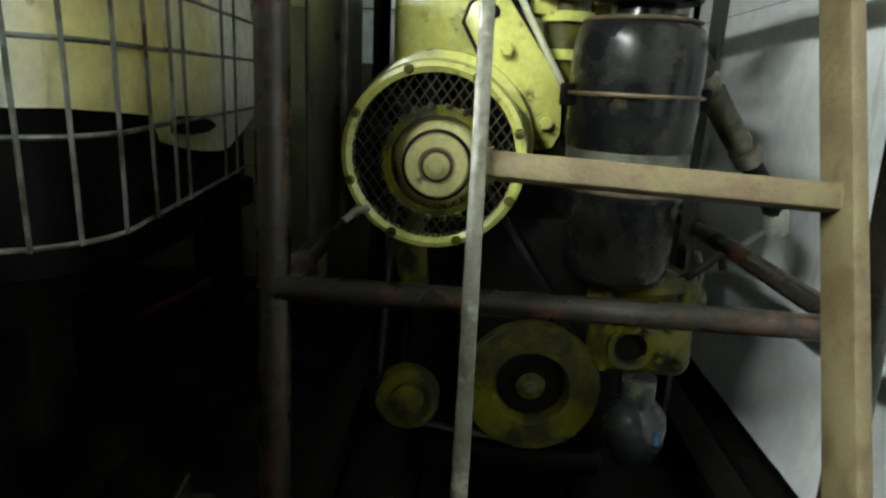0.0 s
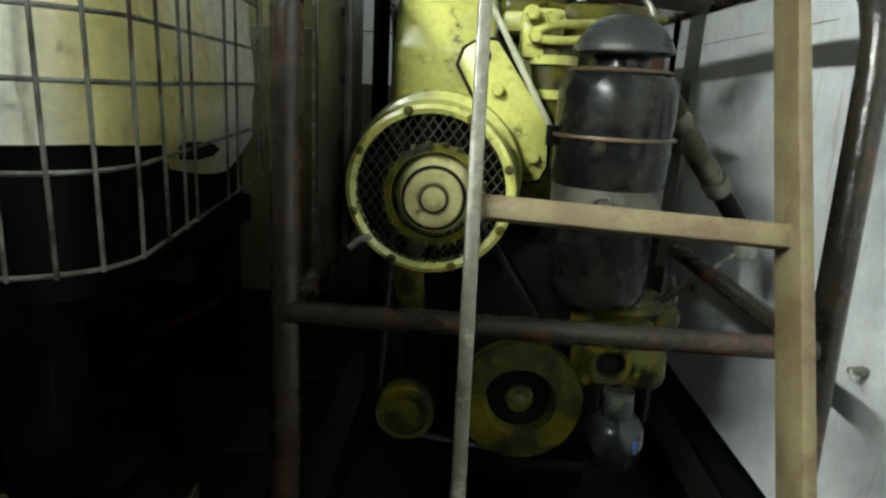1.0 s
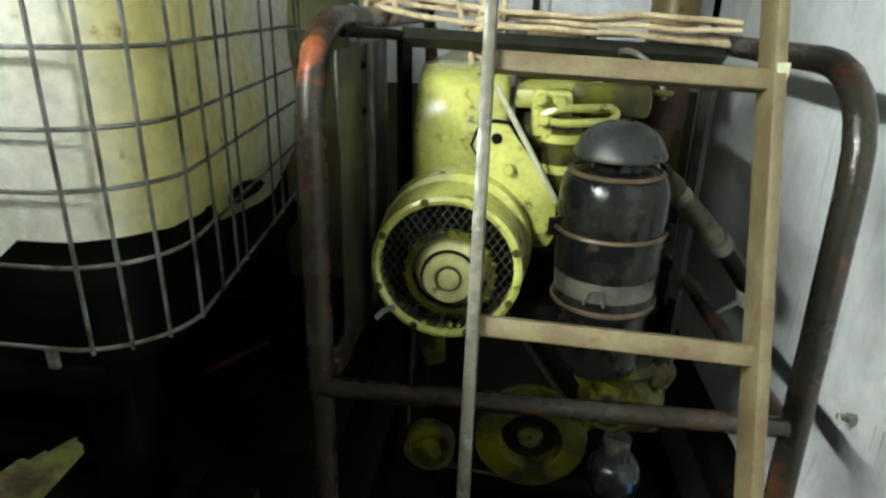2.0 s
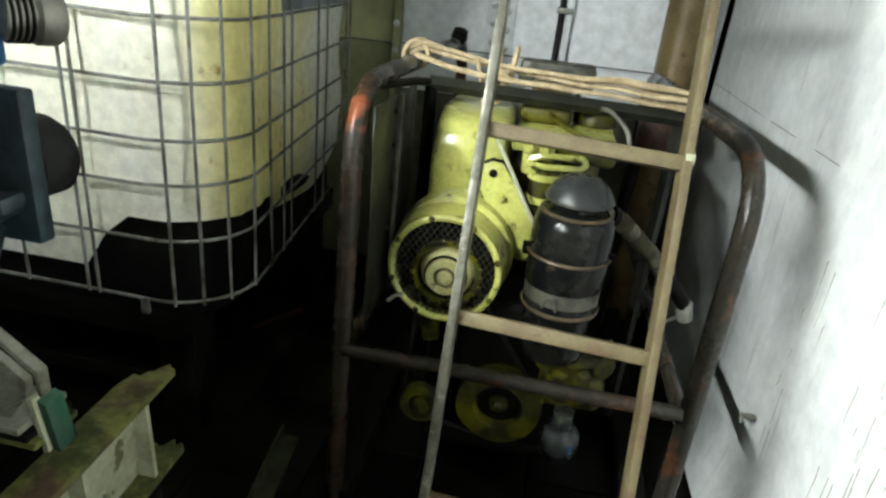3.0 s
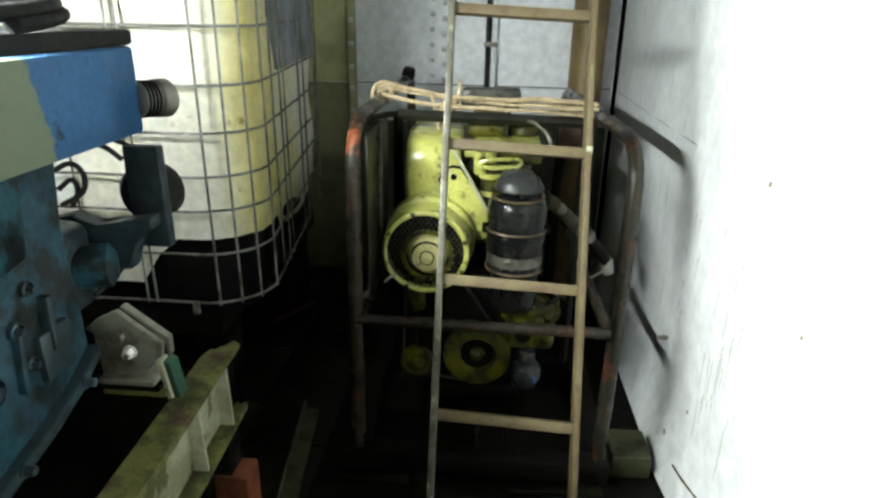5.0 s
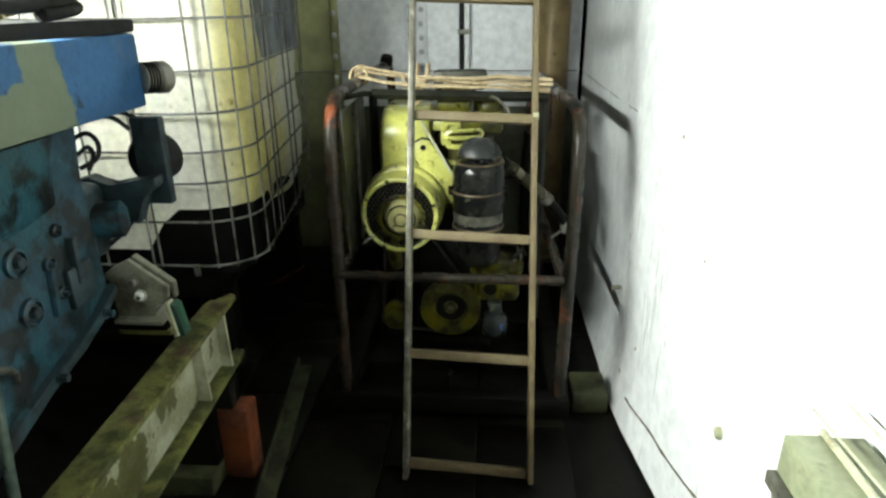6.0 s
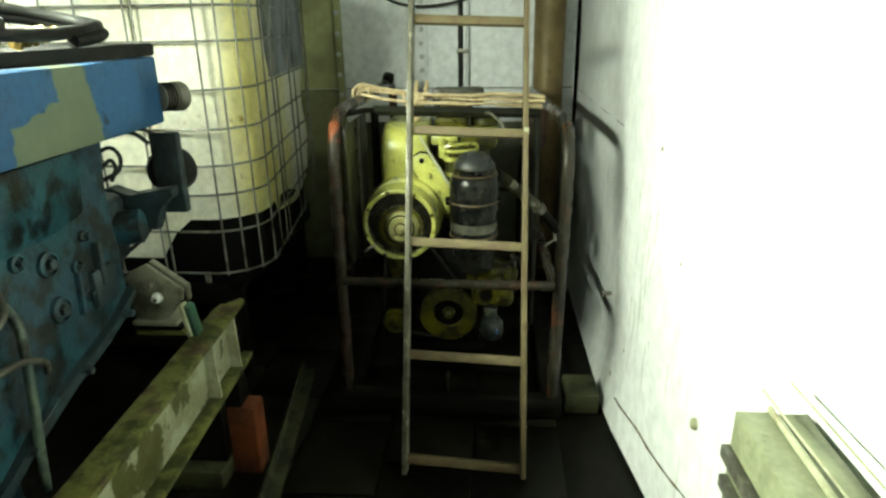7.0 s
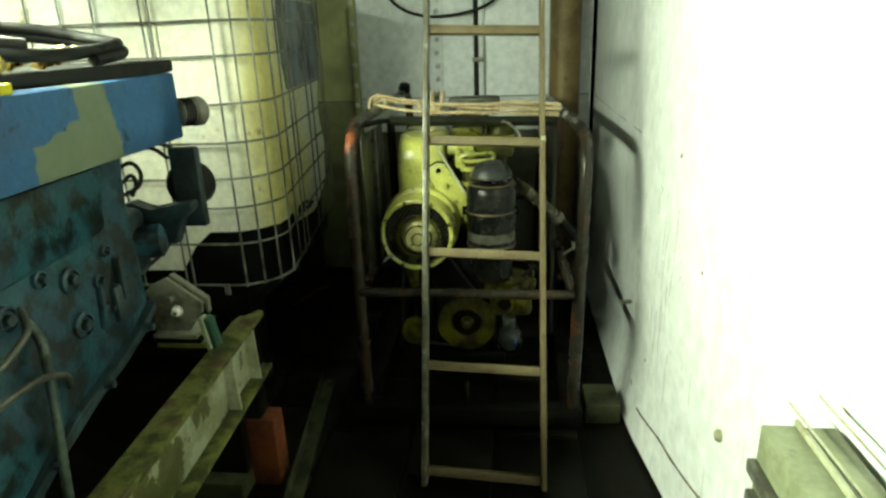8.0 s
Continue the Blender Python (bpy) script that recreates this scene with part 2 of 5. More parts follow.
PIPE = surface("chipped_pipe_paint", (0.075, 0.10, 0.075), (0.03, 0.05, 0.045), 0.5, 0.1, 18, third=(0.012, 0.014, 0.01), third_scale=22, third_spread=(0.5, 0.6), bump=0.3)
RIVET = surface("grimy_rivet_paint", (0.58, 0.59, 0.60), (0.42, 0.42, 0.42), 0.5, 0, 20)
RUST_POST = surface("rust_brown_post", (0.17, 0.118, 0.048), (0.11, 0.075, 0.03), 0.55, 0.1, 6, third=(0.07, 0.04, 0.02), third_scale=10, bump=0.2)
DUSTY = surface("dusty_grey_paint", (0.07, 0.068, 0.05), (0.03, 0.029, 0.021), 0.6, 0, 22, third=(0.02, 0.018, 0.012), third_scale=30, bump=0.25)
WHITE_PLASTIC = surface("white_plastic", (0.72, 0.72, 0.68), (0.6, 0.6, 0.55), 0.4, 0, 10, bump=0.05)
GREY_BRACKET = surface("chipped_grey_paint", (0.19, 0.19, 0.145), (0.06, 0.058, 0.034), 0.6, 0, 9, third=(0.035, 0.03, 0.016), third_scale=13, third_spread=(0.52, 0.62), bump=0.3)
RED = surface("red_paint", (0.012, 0.0012, 0.0012), (0.008, 0.001, 0.001), 0.8, 0, 10, bump=0.1, spec=0.1)
FACTORY = surface("plain_room_paint", (0.06, 0.062, 0.055), (0.04, 0.042, 0.036), 0.8, 0, 1.5, bump=0.1)


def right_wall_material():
    """White paint with long drips and chips, greyed towards the back as painted fall-off of light."""
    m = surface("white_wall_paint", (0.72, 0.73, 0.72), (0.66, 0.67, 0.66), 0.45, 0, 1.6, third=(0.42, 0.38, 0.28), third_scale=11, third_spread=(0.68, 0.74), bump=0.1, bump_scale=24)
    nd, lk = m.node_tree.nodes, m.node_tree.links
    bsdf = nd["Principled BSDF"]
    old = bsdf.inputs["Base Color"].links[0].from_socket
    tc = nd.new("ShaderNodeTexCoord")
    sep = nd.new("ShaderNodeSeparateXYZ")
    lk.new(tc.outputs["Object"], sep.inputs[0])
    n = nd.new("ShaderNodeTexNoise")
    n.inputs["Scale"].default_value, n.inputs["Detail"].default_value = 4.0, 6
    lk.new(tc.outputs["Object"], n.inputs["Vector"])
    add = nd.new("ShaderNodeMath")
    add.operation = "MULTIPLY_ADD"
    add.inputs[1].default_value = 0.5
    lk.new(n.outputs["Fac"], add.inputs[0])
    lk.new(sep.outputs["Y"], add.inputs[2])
    # grey mixed in with distance stands for the weaker light at the back
    falloff = nd.new("ShaderNodeMapRange")
    falloff.interpolation_type = "SMOOTHSTEP"
    falloff.inputs["From Min"].default_value, falloff.inputs["From Max"].default_value = 0.34, 0.56
    falloff.inputs["To Max"].default_value = 0.2
    lk.new(add.outputs[0], falloff.inputs["Value"])
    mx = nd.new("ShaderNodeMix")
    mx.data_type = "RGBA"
    lk.new(falloff.outputs["Result"], mx.inputs["Factor"])
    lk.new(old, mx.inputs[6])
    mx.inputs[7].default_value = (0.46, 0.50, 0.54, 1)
    drip = nd.new("ShaderNodeTexNoise")
    drip.inputs["Scale"].default_value, drip.inputs["Detail"].default_value = 9.0, 5
    mp = nd.new("ShaderNodeMapping")
    mp.inputs["Scale"].default_value = (1, 5.0, 0.5)
    lk.new(tc.outputs["Object"], mp.inputs["Vector"])
    lk.new(mp.outputs["Vector"], drip.inputs["Vector"])
    dr = nd.new("ShaderNodeMapRange")
    dr.inputs["From Min"].default_value, dr.inputs["From Max"].default_value = 0.63, 0.70
    dr.inputs["To Max"].default_value = 0.3
    lk.new(drip.outputs["Fac"], dr.inputs["Value"])
    m2 = nd.new("ShaderNodeMix")
    m2.data_type = "RGBA"
    lk.new(dr.outputs["Result"], m2.inputs["Factor"])
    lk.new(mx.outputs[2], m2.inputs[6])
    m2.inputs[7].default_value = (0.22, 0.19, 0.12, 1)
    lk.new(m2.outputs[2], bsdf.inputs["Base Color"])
    return m


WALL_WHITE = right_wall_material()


def primer_showing(m):
    """Orange primer where the paint has worn off the front bend of the tube."""
    nd, lk = m.node_tree.nodes, m.node_tree.links
    bsdf = nd["Principled BSDF"]
    old = bsdf.inputs["Base Color"].links[0].from_socket
    tc, dist, n = nd.new("ShaderNodeTexCoord"), nd.new("ShaderNodeVectorMath"), nd.new("ShaderNodeTexNoise")
    dist.operation = "DISTANCE"
    dist.inputs[1].default_value = (-0.318, 0.005, 0.815)
    lk.new(tc.outputs["Object"], dist.inputs[0])
    n.inputs["Scale"].default_value, n.inputs["Detail"].default_value = 34.0, 6
    lk.new(tc.outputs["Object"], n.inputs["Vector"])
    add, fac, mx = nd.new("ShaderNodeMath"), nd.new("ShaderNodeMapRange"), nd.new("ShaderNodeMix")
    add.operation, add.inputs[1].default_value = "MULTIPLY_ADD", 0.11
    lk.new(n.outputs["Fac"], add.inputs[0])
    lk.new(dist.outputs["Value"], add.inputs[2])
    fac.inputs["From Min"].default_value, fac.inputs["From Max"].default_value = 0.094, 0.076
    lk.new(add.outputs[0], fac.inputs["Value"])
    mx.data_type = "RGBA"
    lk.new(fac.outputs["Result"], mx.inputs["Factor"])
    lk.new(old, mx.inputs[6])
    mx.inputs[7].default_value = (0.15, 0.045, 0.020, 1)
    lk.new(mx.outputs[2], bsdf.inputs["Base Color"])


CAGE_WORN = surface("worn_primed_tube", (0.026, 0.020, 0.014), (0.013, 0.011, 0.008), 0.27, 0.1, 16, third=(0.05, 0.022, 0.012), third_scale=15, third_spread=(0.53, 0.68), bump=0.3, bump_scale=140, spec=0.25)
primer_showing(CAGE_WORN)


def touched_up(m):
    """Grey-green touch-up paint brushed over the blue: a broad upright stroke that spreads along the lower edge."""
    nd, lk = m.node_tree.nodes, m.node_tree.links
    bsdf = nd["Principled BSDF"]
    old = bsdf.inputs["Base Color"].links[0].from_socket
    tc, sep, n = nd.new("ShaderNodeTexCoord"), nd.new("ShaderNodeSeparateXYZ"), nd.new("ShaderNodeTexNoise")
    lk.new(tc.outputs["Object"], sep.inputs[0])
    n.inputs["Scale"].default_value, n.inputs["Detail"].default_value = 16.0, 5
    lk.new(tc.outputs["Object"], n.inputs["Vector"])

    def calc(op, a, b):
        x = nd.new("ShaderNodeMath")
        x.operation = op
        for sock, val in zip(x.inputs, (a, b)):
            if isinstance(val, float):
                sock.default_value = val
            else:
                lk.new(val, sock)
        return x.outputs[0]

    def ramp(src, a, b, lo, hi):
        r = nd.new("ShaderNodeMapRange")
        r.interpolation_type = "SMOOTHSTEP"
        for key, val in (("From Min", a), ("From Max", b), ("To Min", lo), ("To Max", hi)):
            r.inputs[key].default_value = val
        lk.new(src, r.inputs["Value"])
        return r.outputs["Result"]

    shift = calc("MULTIPLY", calc("SUBTRACT", n.outputs["Fac"], 0.5), 0.09)
    y, z = calc("ADD", sep.outputs["Y"], shift), calc("ADD", sep.outputs["Z"], shift)
    lower, upper = ramp(z, 0.945, 0.975, -0.80, -0.685), ramp(z, 0.90, 1.0, -0.570, -0.612)
    inside = calc("MULTIPLY", ramp(calc("SUBTRACT", y, lower), -0.004, 0.004, 0.0, 1.0), ramp(calc("SUBTRACT", upper, y), -0.004, 0.004, 0.0, 1.0))
    mx = nd.new("ShaderNodeMix")
    mx.data_type = "RGBA"
    lk.new(inside, mx.inputs["Factor"])
    lk.new(old, mx.inputs[6])
    mx.inputs[7].default_value = (0.12, 0.145, 0.095, 1)
    lk.new(mx.outputs[2], bsdf.inputs["Base Color"])


touched_up(BLUE)


def translucent(m, share):
    """Thin plastic that lets light through."""
    nd, lk = m.node_tree.nodes, m.node_tree.links
    bsdf, out = nd["Principled BSDF"], nd["Material Output"]
    t, mx = nd.new("ShaderNodeBsdfTranslucent"), nd.new("ShaderNodeMixShader")
    lk.new(bsdf.inputs["Base Color"].links[0].from_socket, t.inputs["Color"])
    mx.inputs[0].default_value = share
    lk.new(bsdf.outputs[0], mx.inputs[1])
    lk.new(t.outputs[0], mx.inputs[2])
    lk.new(mx.outputs[0], out.inputs["Surface"])


def yellowed(m):
    """Old plastic that has gone yellow towards the tote's side face."""
    nd, lk = m.node_tree.nodes, m.node_tree.links
    bsdf = nd["Principled BSDF"]
    old = bsdf.inputs["Base Color"].links[0].from_socket
    tc, sep = nd.new("ShaderNodeTexCoord"), nd.new("ShaderNodeSeparateXYZ")
    lk.new(tc.outputs["Object"], sep.inputs[0])
    n = nd.new("ShaderNodeTexNoise")
    n.inputs["Scale"].default_value, n.inputs["Detail"].default_value = 7.0, 6
    mp = nd.new("ShaderNodeMapping")
    mp.inputs["Scale"].default_value = (1, 1, 0.12)
    lk.new(tc.outputs["Object"], mp.inputs["Vector"])
    lk.new(mp.outputs["Vector"], n.inputs["Vector"])
    add = nd.new("ShaderNodeMath")
    add.operation, add.inputs[1].default_value = "MULTIPLY_ADD", 0.16
    lk.new(n.outputs["Fac"], add.inputs[0])
    lk.new(sep.outputs["X"], add.inputs[2])
    fac = nd.new("ShaderNodeMapRange")
    fac.interpolation_type = "SMOOTHSTEP"
    fac.inputs["From Min"].default_value, fac.inputs["From Max"].default_value = -0.555, -0.470
    lk.new(add.outputs[0], fac.inputs["Value"])
    mx = nd.new("ShaderNodeMix")
    mx.data_type = "RGBA"
    lk.new(fac.outputs["Result"], mx.inputs["Factor"])
    lk.new(old, mx.inputs[6])
    tint = nd.new("ShaderNodeMix")
    tint.data_type, tint.blend_type = "RGBA", "MULTIPLY"
    tint.inputs["Factor"].default_value = 1.0
    lk.new(old, tint.inputs[6])
    tint.inputs[7].default_value = (0.86, 0.80, 0.38, 1)
    lk.new(tint.outputs[2], mx.inputs[7])
    lk.new(mx.outputs[2], bsdf.inputs["Base Color"])


yellowed(BOTTLE)
translucent(BOTTLE, 0.4)


# ---- setting ----
def plate_wall(name, fn, nu, nv, thick, material, label):
    """A thick wall whose face is fn(u, v) for u, v in 0..1, backed by thick (a vector)."""
    bm = bmesh.new()
    front = [[bm.verts.new(fn(i / nu, j / nv)) for j in range(nv + 1)] for i in range(nu + 1)]
    back = [[bm.verts.new(Vector(fn(i / nu, j / nv)) + Vector(thick)) for j in range(nv + 1)] for i in range(nu + 1)]
    for grid in (front, back):
        for i in range(nu):
            for j in range(nv):
                bm.faces.new((grid[i][j], grid[i + 1][j], grid[i + 1][j + 1], grid[i][j + 1]))
    rim = [(i, 0) for i in range(nu)] + [(nu, j) for j in range(nv)] + [(i, nv) for i in range(nu, 0, -1)] + [(0, j) for j in range(nv, 0, -1)]
    for (a, b), (c, d) in zip(rim, rim[1:] + rim[:1]):
        bm.faces.new((front[a][b], front[c][d], back[c][d], back[a][b]))
    return solo(name, bm, material, label, "wall", kind="structure")


ROOM_BACK, ROOM_FRONT, ROOM_LEFT, ROOM_TOP = 1.24, -3.4, -2.3, 2.35


def right_face(u, v):
    y, z = ROOM_FRONT + u * (ROOM_BACK - ROOM_FRONT), v * v * ROOM_TOP
    x = 0.477 + 0.04 * min(1.0, max(0.0, -y - 0.1)) - 0.036 * min(1.0, max(0.0, (y + 0.4) / 0.4)) * max(0.0, 1 - z / 0.22) ** 2
    x += 0.006 * noise.noise((y * 2.1, z * 2.4, 3.0)) + 0.002 * noise.noise((y * 9, z * 7, 1.0))
    return (x, y, z)


def right_x(y, z):
    return right_face((y - ROOM_FRONT) / (ROOM_BACK - ROOM_FRONT), math.sqrt(z / ROOM_TOP))[0]


floor = solo("floor", box((ROOM_LEFT, ROOM_FRONT, -0.12), (0.62, ROOM_BACK + 0.1, -0.012)), OIL_SHADE_BLACK, "black oily steel engine room floor", "floor", kind="structure")
wall_right = plate_wall("wall_right", right_face, 110, 40, (0.12, 0, 0), WALL_WHITE, "white painted hull wall with drips, greyed towards the back for weaker light")
wall_back = plate_wall("wall_back", lambda u, v: (ROOM_LEFT + u * (0.46 - ROOM_LEFT), ROOM_BACK + 0.004 * noise.noise((u * 9, v * 6, 7)), v * ROOM_TOP), 60, 40, (0, 0.1, 0), WALL_GREY, "grey painted riveted steel bulkhead")
wall_left = solo("wall_left", box((ROOM_LEFT - 0.1, ROOM_FRONT, -0.1), (ROOM_LEFT, ROOM_BACK, ROOM_TOP)), FACTORY, "plain painted side wall of the engine room", "wall", kind="structure")
wall_front = solo("wall_front", box((ROOM_LEFT - 0.1, ROOM_FRONT - 0.1, -0.1), (0.62, ROOM_FRONT, ROOM_TOP)), FACTORY, "plain painted end wall of the engine room", "wall", kind="structure")
ceiling = solo("ceiling", box((ROOM_LEFT - 0.1, ROOM_FRONT - 0.1, ROOM_TOP), (0.62, ROOM_BACK + 0.1, ROOM_TOP + 0.1)), FACTORY, "plain painted steel deckhead over the engine room", "ceiling", kind="structure")

part("olive_plate", box((-2.25, 1.218, 0.803), (-0.5705, 1.2325, 2.33), 0.002), OLIVE_WALL, wall_back, "olive painted upper plate")
part("lower_plate", box((-2.25, 1.219, 0.0), (-0.5705, 1.2325, 0.800), 0.002), OLIVE_LOW, wall_back, "olive lower plate, painted darker for shade")
# added sheet: its dark colour is the shade on the lower bulkhead
part("dado", box((-0.5445, 1.220, 0.0), (0.45, 1.2325, 0.655), 0.002), LOW_SHADE, wall_back, "dark sheet standing for shade on the lower bulkhead")
# seams, strips, rivets and conduit on the bulkhead
part("seam_strip", box((-0.5445, 1.228, 0.793), (0.45, 1.2355, 0.799), 0.002), WALL_GREY, wall_back, "thin horizontal plate seam")
part("seam_gap", box((-0.5445, 1.231, 0.7995), (0.45, 1.2352, 0.8035), 0.001), DUSTY, wall_back, "dirt line over the seam")
part("lap_strip", box((-0.268, 1.230, 0.805), (-0.175, 1.2365, 2.3), 0.002), WALL_GREY, wall_back, "riveted vertical lap strip")
part("stiffener", box((-0.57, 1.195, 0.0), (-0.545, 1.2355, 2.3), 0.004), OLIVE_WALL, wall_back, "vertical steel stiffener")
rivet_mesh = None
for col, x in enumerate((-0.245, -0.199)):
    for k in range(22):
        if rivet_mesh is None:
            rv = part("rivet", lathe([(0.0112, 0), (0.0106, 0.003), (0.0075, 0.0075), (0.0, 0.0092)], (0, 0, 0), (0, -1, 0), seg=10), RIVET, wall_back)
            rivet_mesh = rv.data
        else:
            rv = new("rivet", rivet_mesh)
            rv.parent = wall_back
        rv.location = (x + random.uniform(-0.002, 0.002), 1.2295, 0.84 + 0.056 * k - (0.016 if col else 0))
for k in range(22):
    rv = new("rivet", rivet_mesh)
    rv.parent, rv.location = wall_back, (-0.5575, 1.1948, 0.1 + 0.085 * k)
conduit = thing("conduit", (-0.02, 1.22, 0.80), "dark vertical cable conduit clipped to the bulkhead", "conduit")
part("cable", tube([(-0.031, 1.216, 0.77), (-0.030, 1.216, 1.4), (-0.032, 1.216, 2.3)], 0.0095), RUBBER, conduit)
part("channel", box((-0.018, 1.208, 0.77), (0.002, 1.2355, 2.3), 0.003), WALL_GREY, conduit, "grey steel channel beside the cable")
for z in (0.95, 1.22, 1.5, 1.8):
    part("clip", box((-0.046, 1.200, z), (0.006, 1.206, z + 0.018), 0.002), DULL_METAL, conduit)
hanging_cable = solo("hanging_cable", tube([(-0.43, 1.21, 1.28), (-0.39, 1.205, 1.212), (-0.32, 1.20, 1.158), (-0.22, 1.19, 1.136), (-0.10, 1.188, 1.142), (0.0, 1.19, 1.165), (0.06, 1.20, 1.20), (0.12, 1.21, 1.27)], 0.0062, bend=0.05), RUBBER, "black cable sagging across the grey bulkhead", "cable")
rust_post = thing("steel_post", (0.341, 1.16, 0), "rust-brown steel post in the corner", "post")
part("shaft", rod((0.341, 1.16, -0.01), (0.341, 1.16, 2.34), 0.064, seg=32), RUST_POST, rust_post)
part("foot_flange", rod((0.341, 1.16, -0.012), (0.341, 1.16, 0.02), 0.076, seg=32, bev=0.004), RUST_POST, rust_post)

# ---- the ladder ----
ladder = thing("ladder", (0.047, -0.32, 0), "rusty flat-bar steel ladder leaning against the generator cage", "ladder")


def ladder_y(z):
    return -0.315 + 0.394 * z


LADDER_TOP = 2.0
lean = math.atan(0.394)
for x, mat_, lab in ((-0.101, LADDER_LIGHT, "pale worn steel stile"), (0.196, LADDER_STEEL, "rust-brown steel stile")):
    bm = box((-0.0065, -0.024, 0.0), (0.0065, 0.024, LADDER_TOP / math.cos(lean)), 0.0022)
    bmesh.ops.transform(bm, matrix=Matrix.Translation((x, ladder_y(0), 0.003)) @ Matrix.Rotation(-lean, 4, "X"), verts=bm.verts[:])
    for v in bm.verts:
        v.co.x += 0.004 * math.sin(v.co.z * 2.2)
    part("stile", bm, mat_, ladder, lab)
for k in range(8):
    zl, zr = 0.013 + 0.2685 * k, 0.002 + 0.2685 * k
    if k == 0:
        zl, zr = 0.035, 0.02
    a, b = Vector((-0.096, ladder_y(zl), zl)), Vector((0.191, ladder_y(zr), zr))
    bm = box((-0.5, -0.010, -0.0112), (0.5, 0.010, 0.0112), 0.0025)
    d = b - a
    for v in bm.verts:
        q = Matrix.Rotation(-lean, 3, "X") @ Vector((0, v.co.y, v.co.z))
        v.co = a + d * (v.co.x + 0.5) + q
    part("rung", bm, LADDER_STEEL, ladder)
    for p in (a, b):
        part("weld", roughened(lathe([(0.0, -0.005), (0.013, -0.003), (0.0155, 0.0), (0.013, 0.003), (0, 0.005)], p, (1, 0, 0), seg=10), 0.002, 90), LADDER_STEEL, ladder)

# ---- the generator cage ----
cage = thing("generator_cage", (-0.01, 0.35, 0), "worn brown tubular steel cage round the generator set", "frame")


def loop(x0, x1, rear, lean_y, s, top, label, material):
    r = 0.0172
    pts = [(x0 + 0.004 * s, -0.048, 0.03), (x0, lean_y, top + 0.004), (x1, rear, top), (x1 + 0.004, rear, 0.03)]
    return part("side_loop", tube(pts, r, seg=18, bend=0.125, wobble=0.03), material, cage, label)


loop(-0.304, -0.305, 1.05, 0.0, 1, 0.852, "bent tube with orange primer showing through", CAGE_WORN)
loop(0.312, 0.258, 1.06, 0.03, -6, 0.818, "bent tube with worn bare patches", CAGE_PAINT)
part("front_rail", tube([(-0.300, -0.034, 0.409), (0.285, -0.020, 0.397)], 0.0135, seg=14, wobble=0.04), CAGE_PAINT, cage)
part("side_rail", tube([(-0.296, -0.03, 0.409), (-0.293, 1.02, 0.415)], 0.0135, seg=14), CAGE_PAINT, cage)
part("side_rail", tube([(0.283, -0.018, 0.397), (0.258, 1.02, 0.40)], 0.0135, seg=14), CAGE_PAINT, cage)
part("rear_rail", tube([(-0.29, 1.02, 0.415), (0.256, 1.02, 0.40)], 0.0135, seg=14), CAGE_PAINT, cage)
part("top_rail", tube([(-0.252, 0.304, 0.829), (0.258, 0.40, 0.806)], 0.0150, seg=4), SHEET, cage, "blackened angle iron under the rope")
part("post", tube([(-0.248, 0.304, 0.066), (-0.248, 0.304, 0.828)], 0.0125, seg=4), OIL_SHADE_BLACK, cage, "blackened upright angle iron")
part("post", tube([(0.250, 0.412, 0.066), (0.250, 0.412, 0.812)], 0.0125, seg=4), SHEET, cage, "dusty upright angle iron")
part("tie_bar", tube([(-0.300, 0.13, 0.842), (-0.27, 0.26, 0.835), (-0.25, 0.304, 0.83)], 0.008, seg=8), OIL_SHADE_BLACK, cage)
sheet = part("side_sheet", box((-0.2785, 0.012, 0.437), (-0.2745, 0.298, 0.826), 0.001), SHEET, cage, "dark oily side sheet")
part("edge_angle", box((-0.2742, 0.152, 0.440), (-0.2660, 0.166, 0.826), 0.0015), DUSTY, sheet, "worn edge angle")
for z in (0.50, 0.58, 0.66, 0.74, 0.80):
    part("sheet_bolt", hexbolt((-0.2743, 0.130, z), (1, 0, 0), 0.0042, 0.004), OIL_SHADE_BLACK, sheet)
for lo, hi in (((-0.335, -0.075, 0.012), (0.315, -0.018, 0.068)), ((-0.335, 1.015, 0.012), (0.262, 1.08, 0.068)), ((-0.340, -0.018, 0.012), (-0.285, 1.015, 0.066)), ((0.262, -0.018, 0.012), (0.318, 1.015, 0.066))):
    part("base_channel", box(lo, hi, 0.006), OIL_SHADE_BLACK, cage, "oily black steel base channel")
part("upright", tube([(-0.01, -0.03, 0.06), (-0.01, -0.03, 0.13)], 0.006, seg=8), CAGE_PAINT, cage)
# added lump for the look of the loop's dark rear bend
part("rear_knob", lathe([(0.0, 0), (0.020, 0.004), (0.024, 0.015), (0.020, 0.036), (0.0, 0.042)], (-0.30, 0.90, 0.856), (0.2, -0.3, 0.9), seg=16), OIL_SHADE_BLACK, cage, "black lump added for the dark rear bend of the tube")

# rope lashed along the top of the cage
rope = thing("rope", (-0.3, 0.43, 0.88), "frayed tan rope lashed along the cage top", "rope")


def strand(points, r=0.0043):
    pts = fillet(points, 0.06, 8)
    fine = []
    for a, b in zip(pts, pts[1:]):
        n = max(1, int((b - a).length / 0.012))
        fine += [a.lerp(b, k / n) for k in range(n)]
    fine.append(pts[-1])
    fine = [p + Vector((noise.noise(p * 14), noise.noise(p * 14 + Vector((5, 0, 0))), noise.noise(p * 14 + Vector((9, 1, 0))))) * 0.004 for p in fine]
    part("strand", tube(fine, r, seg=8, wobble=0.12), ROPE, rope)


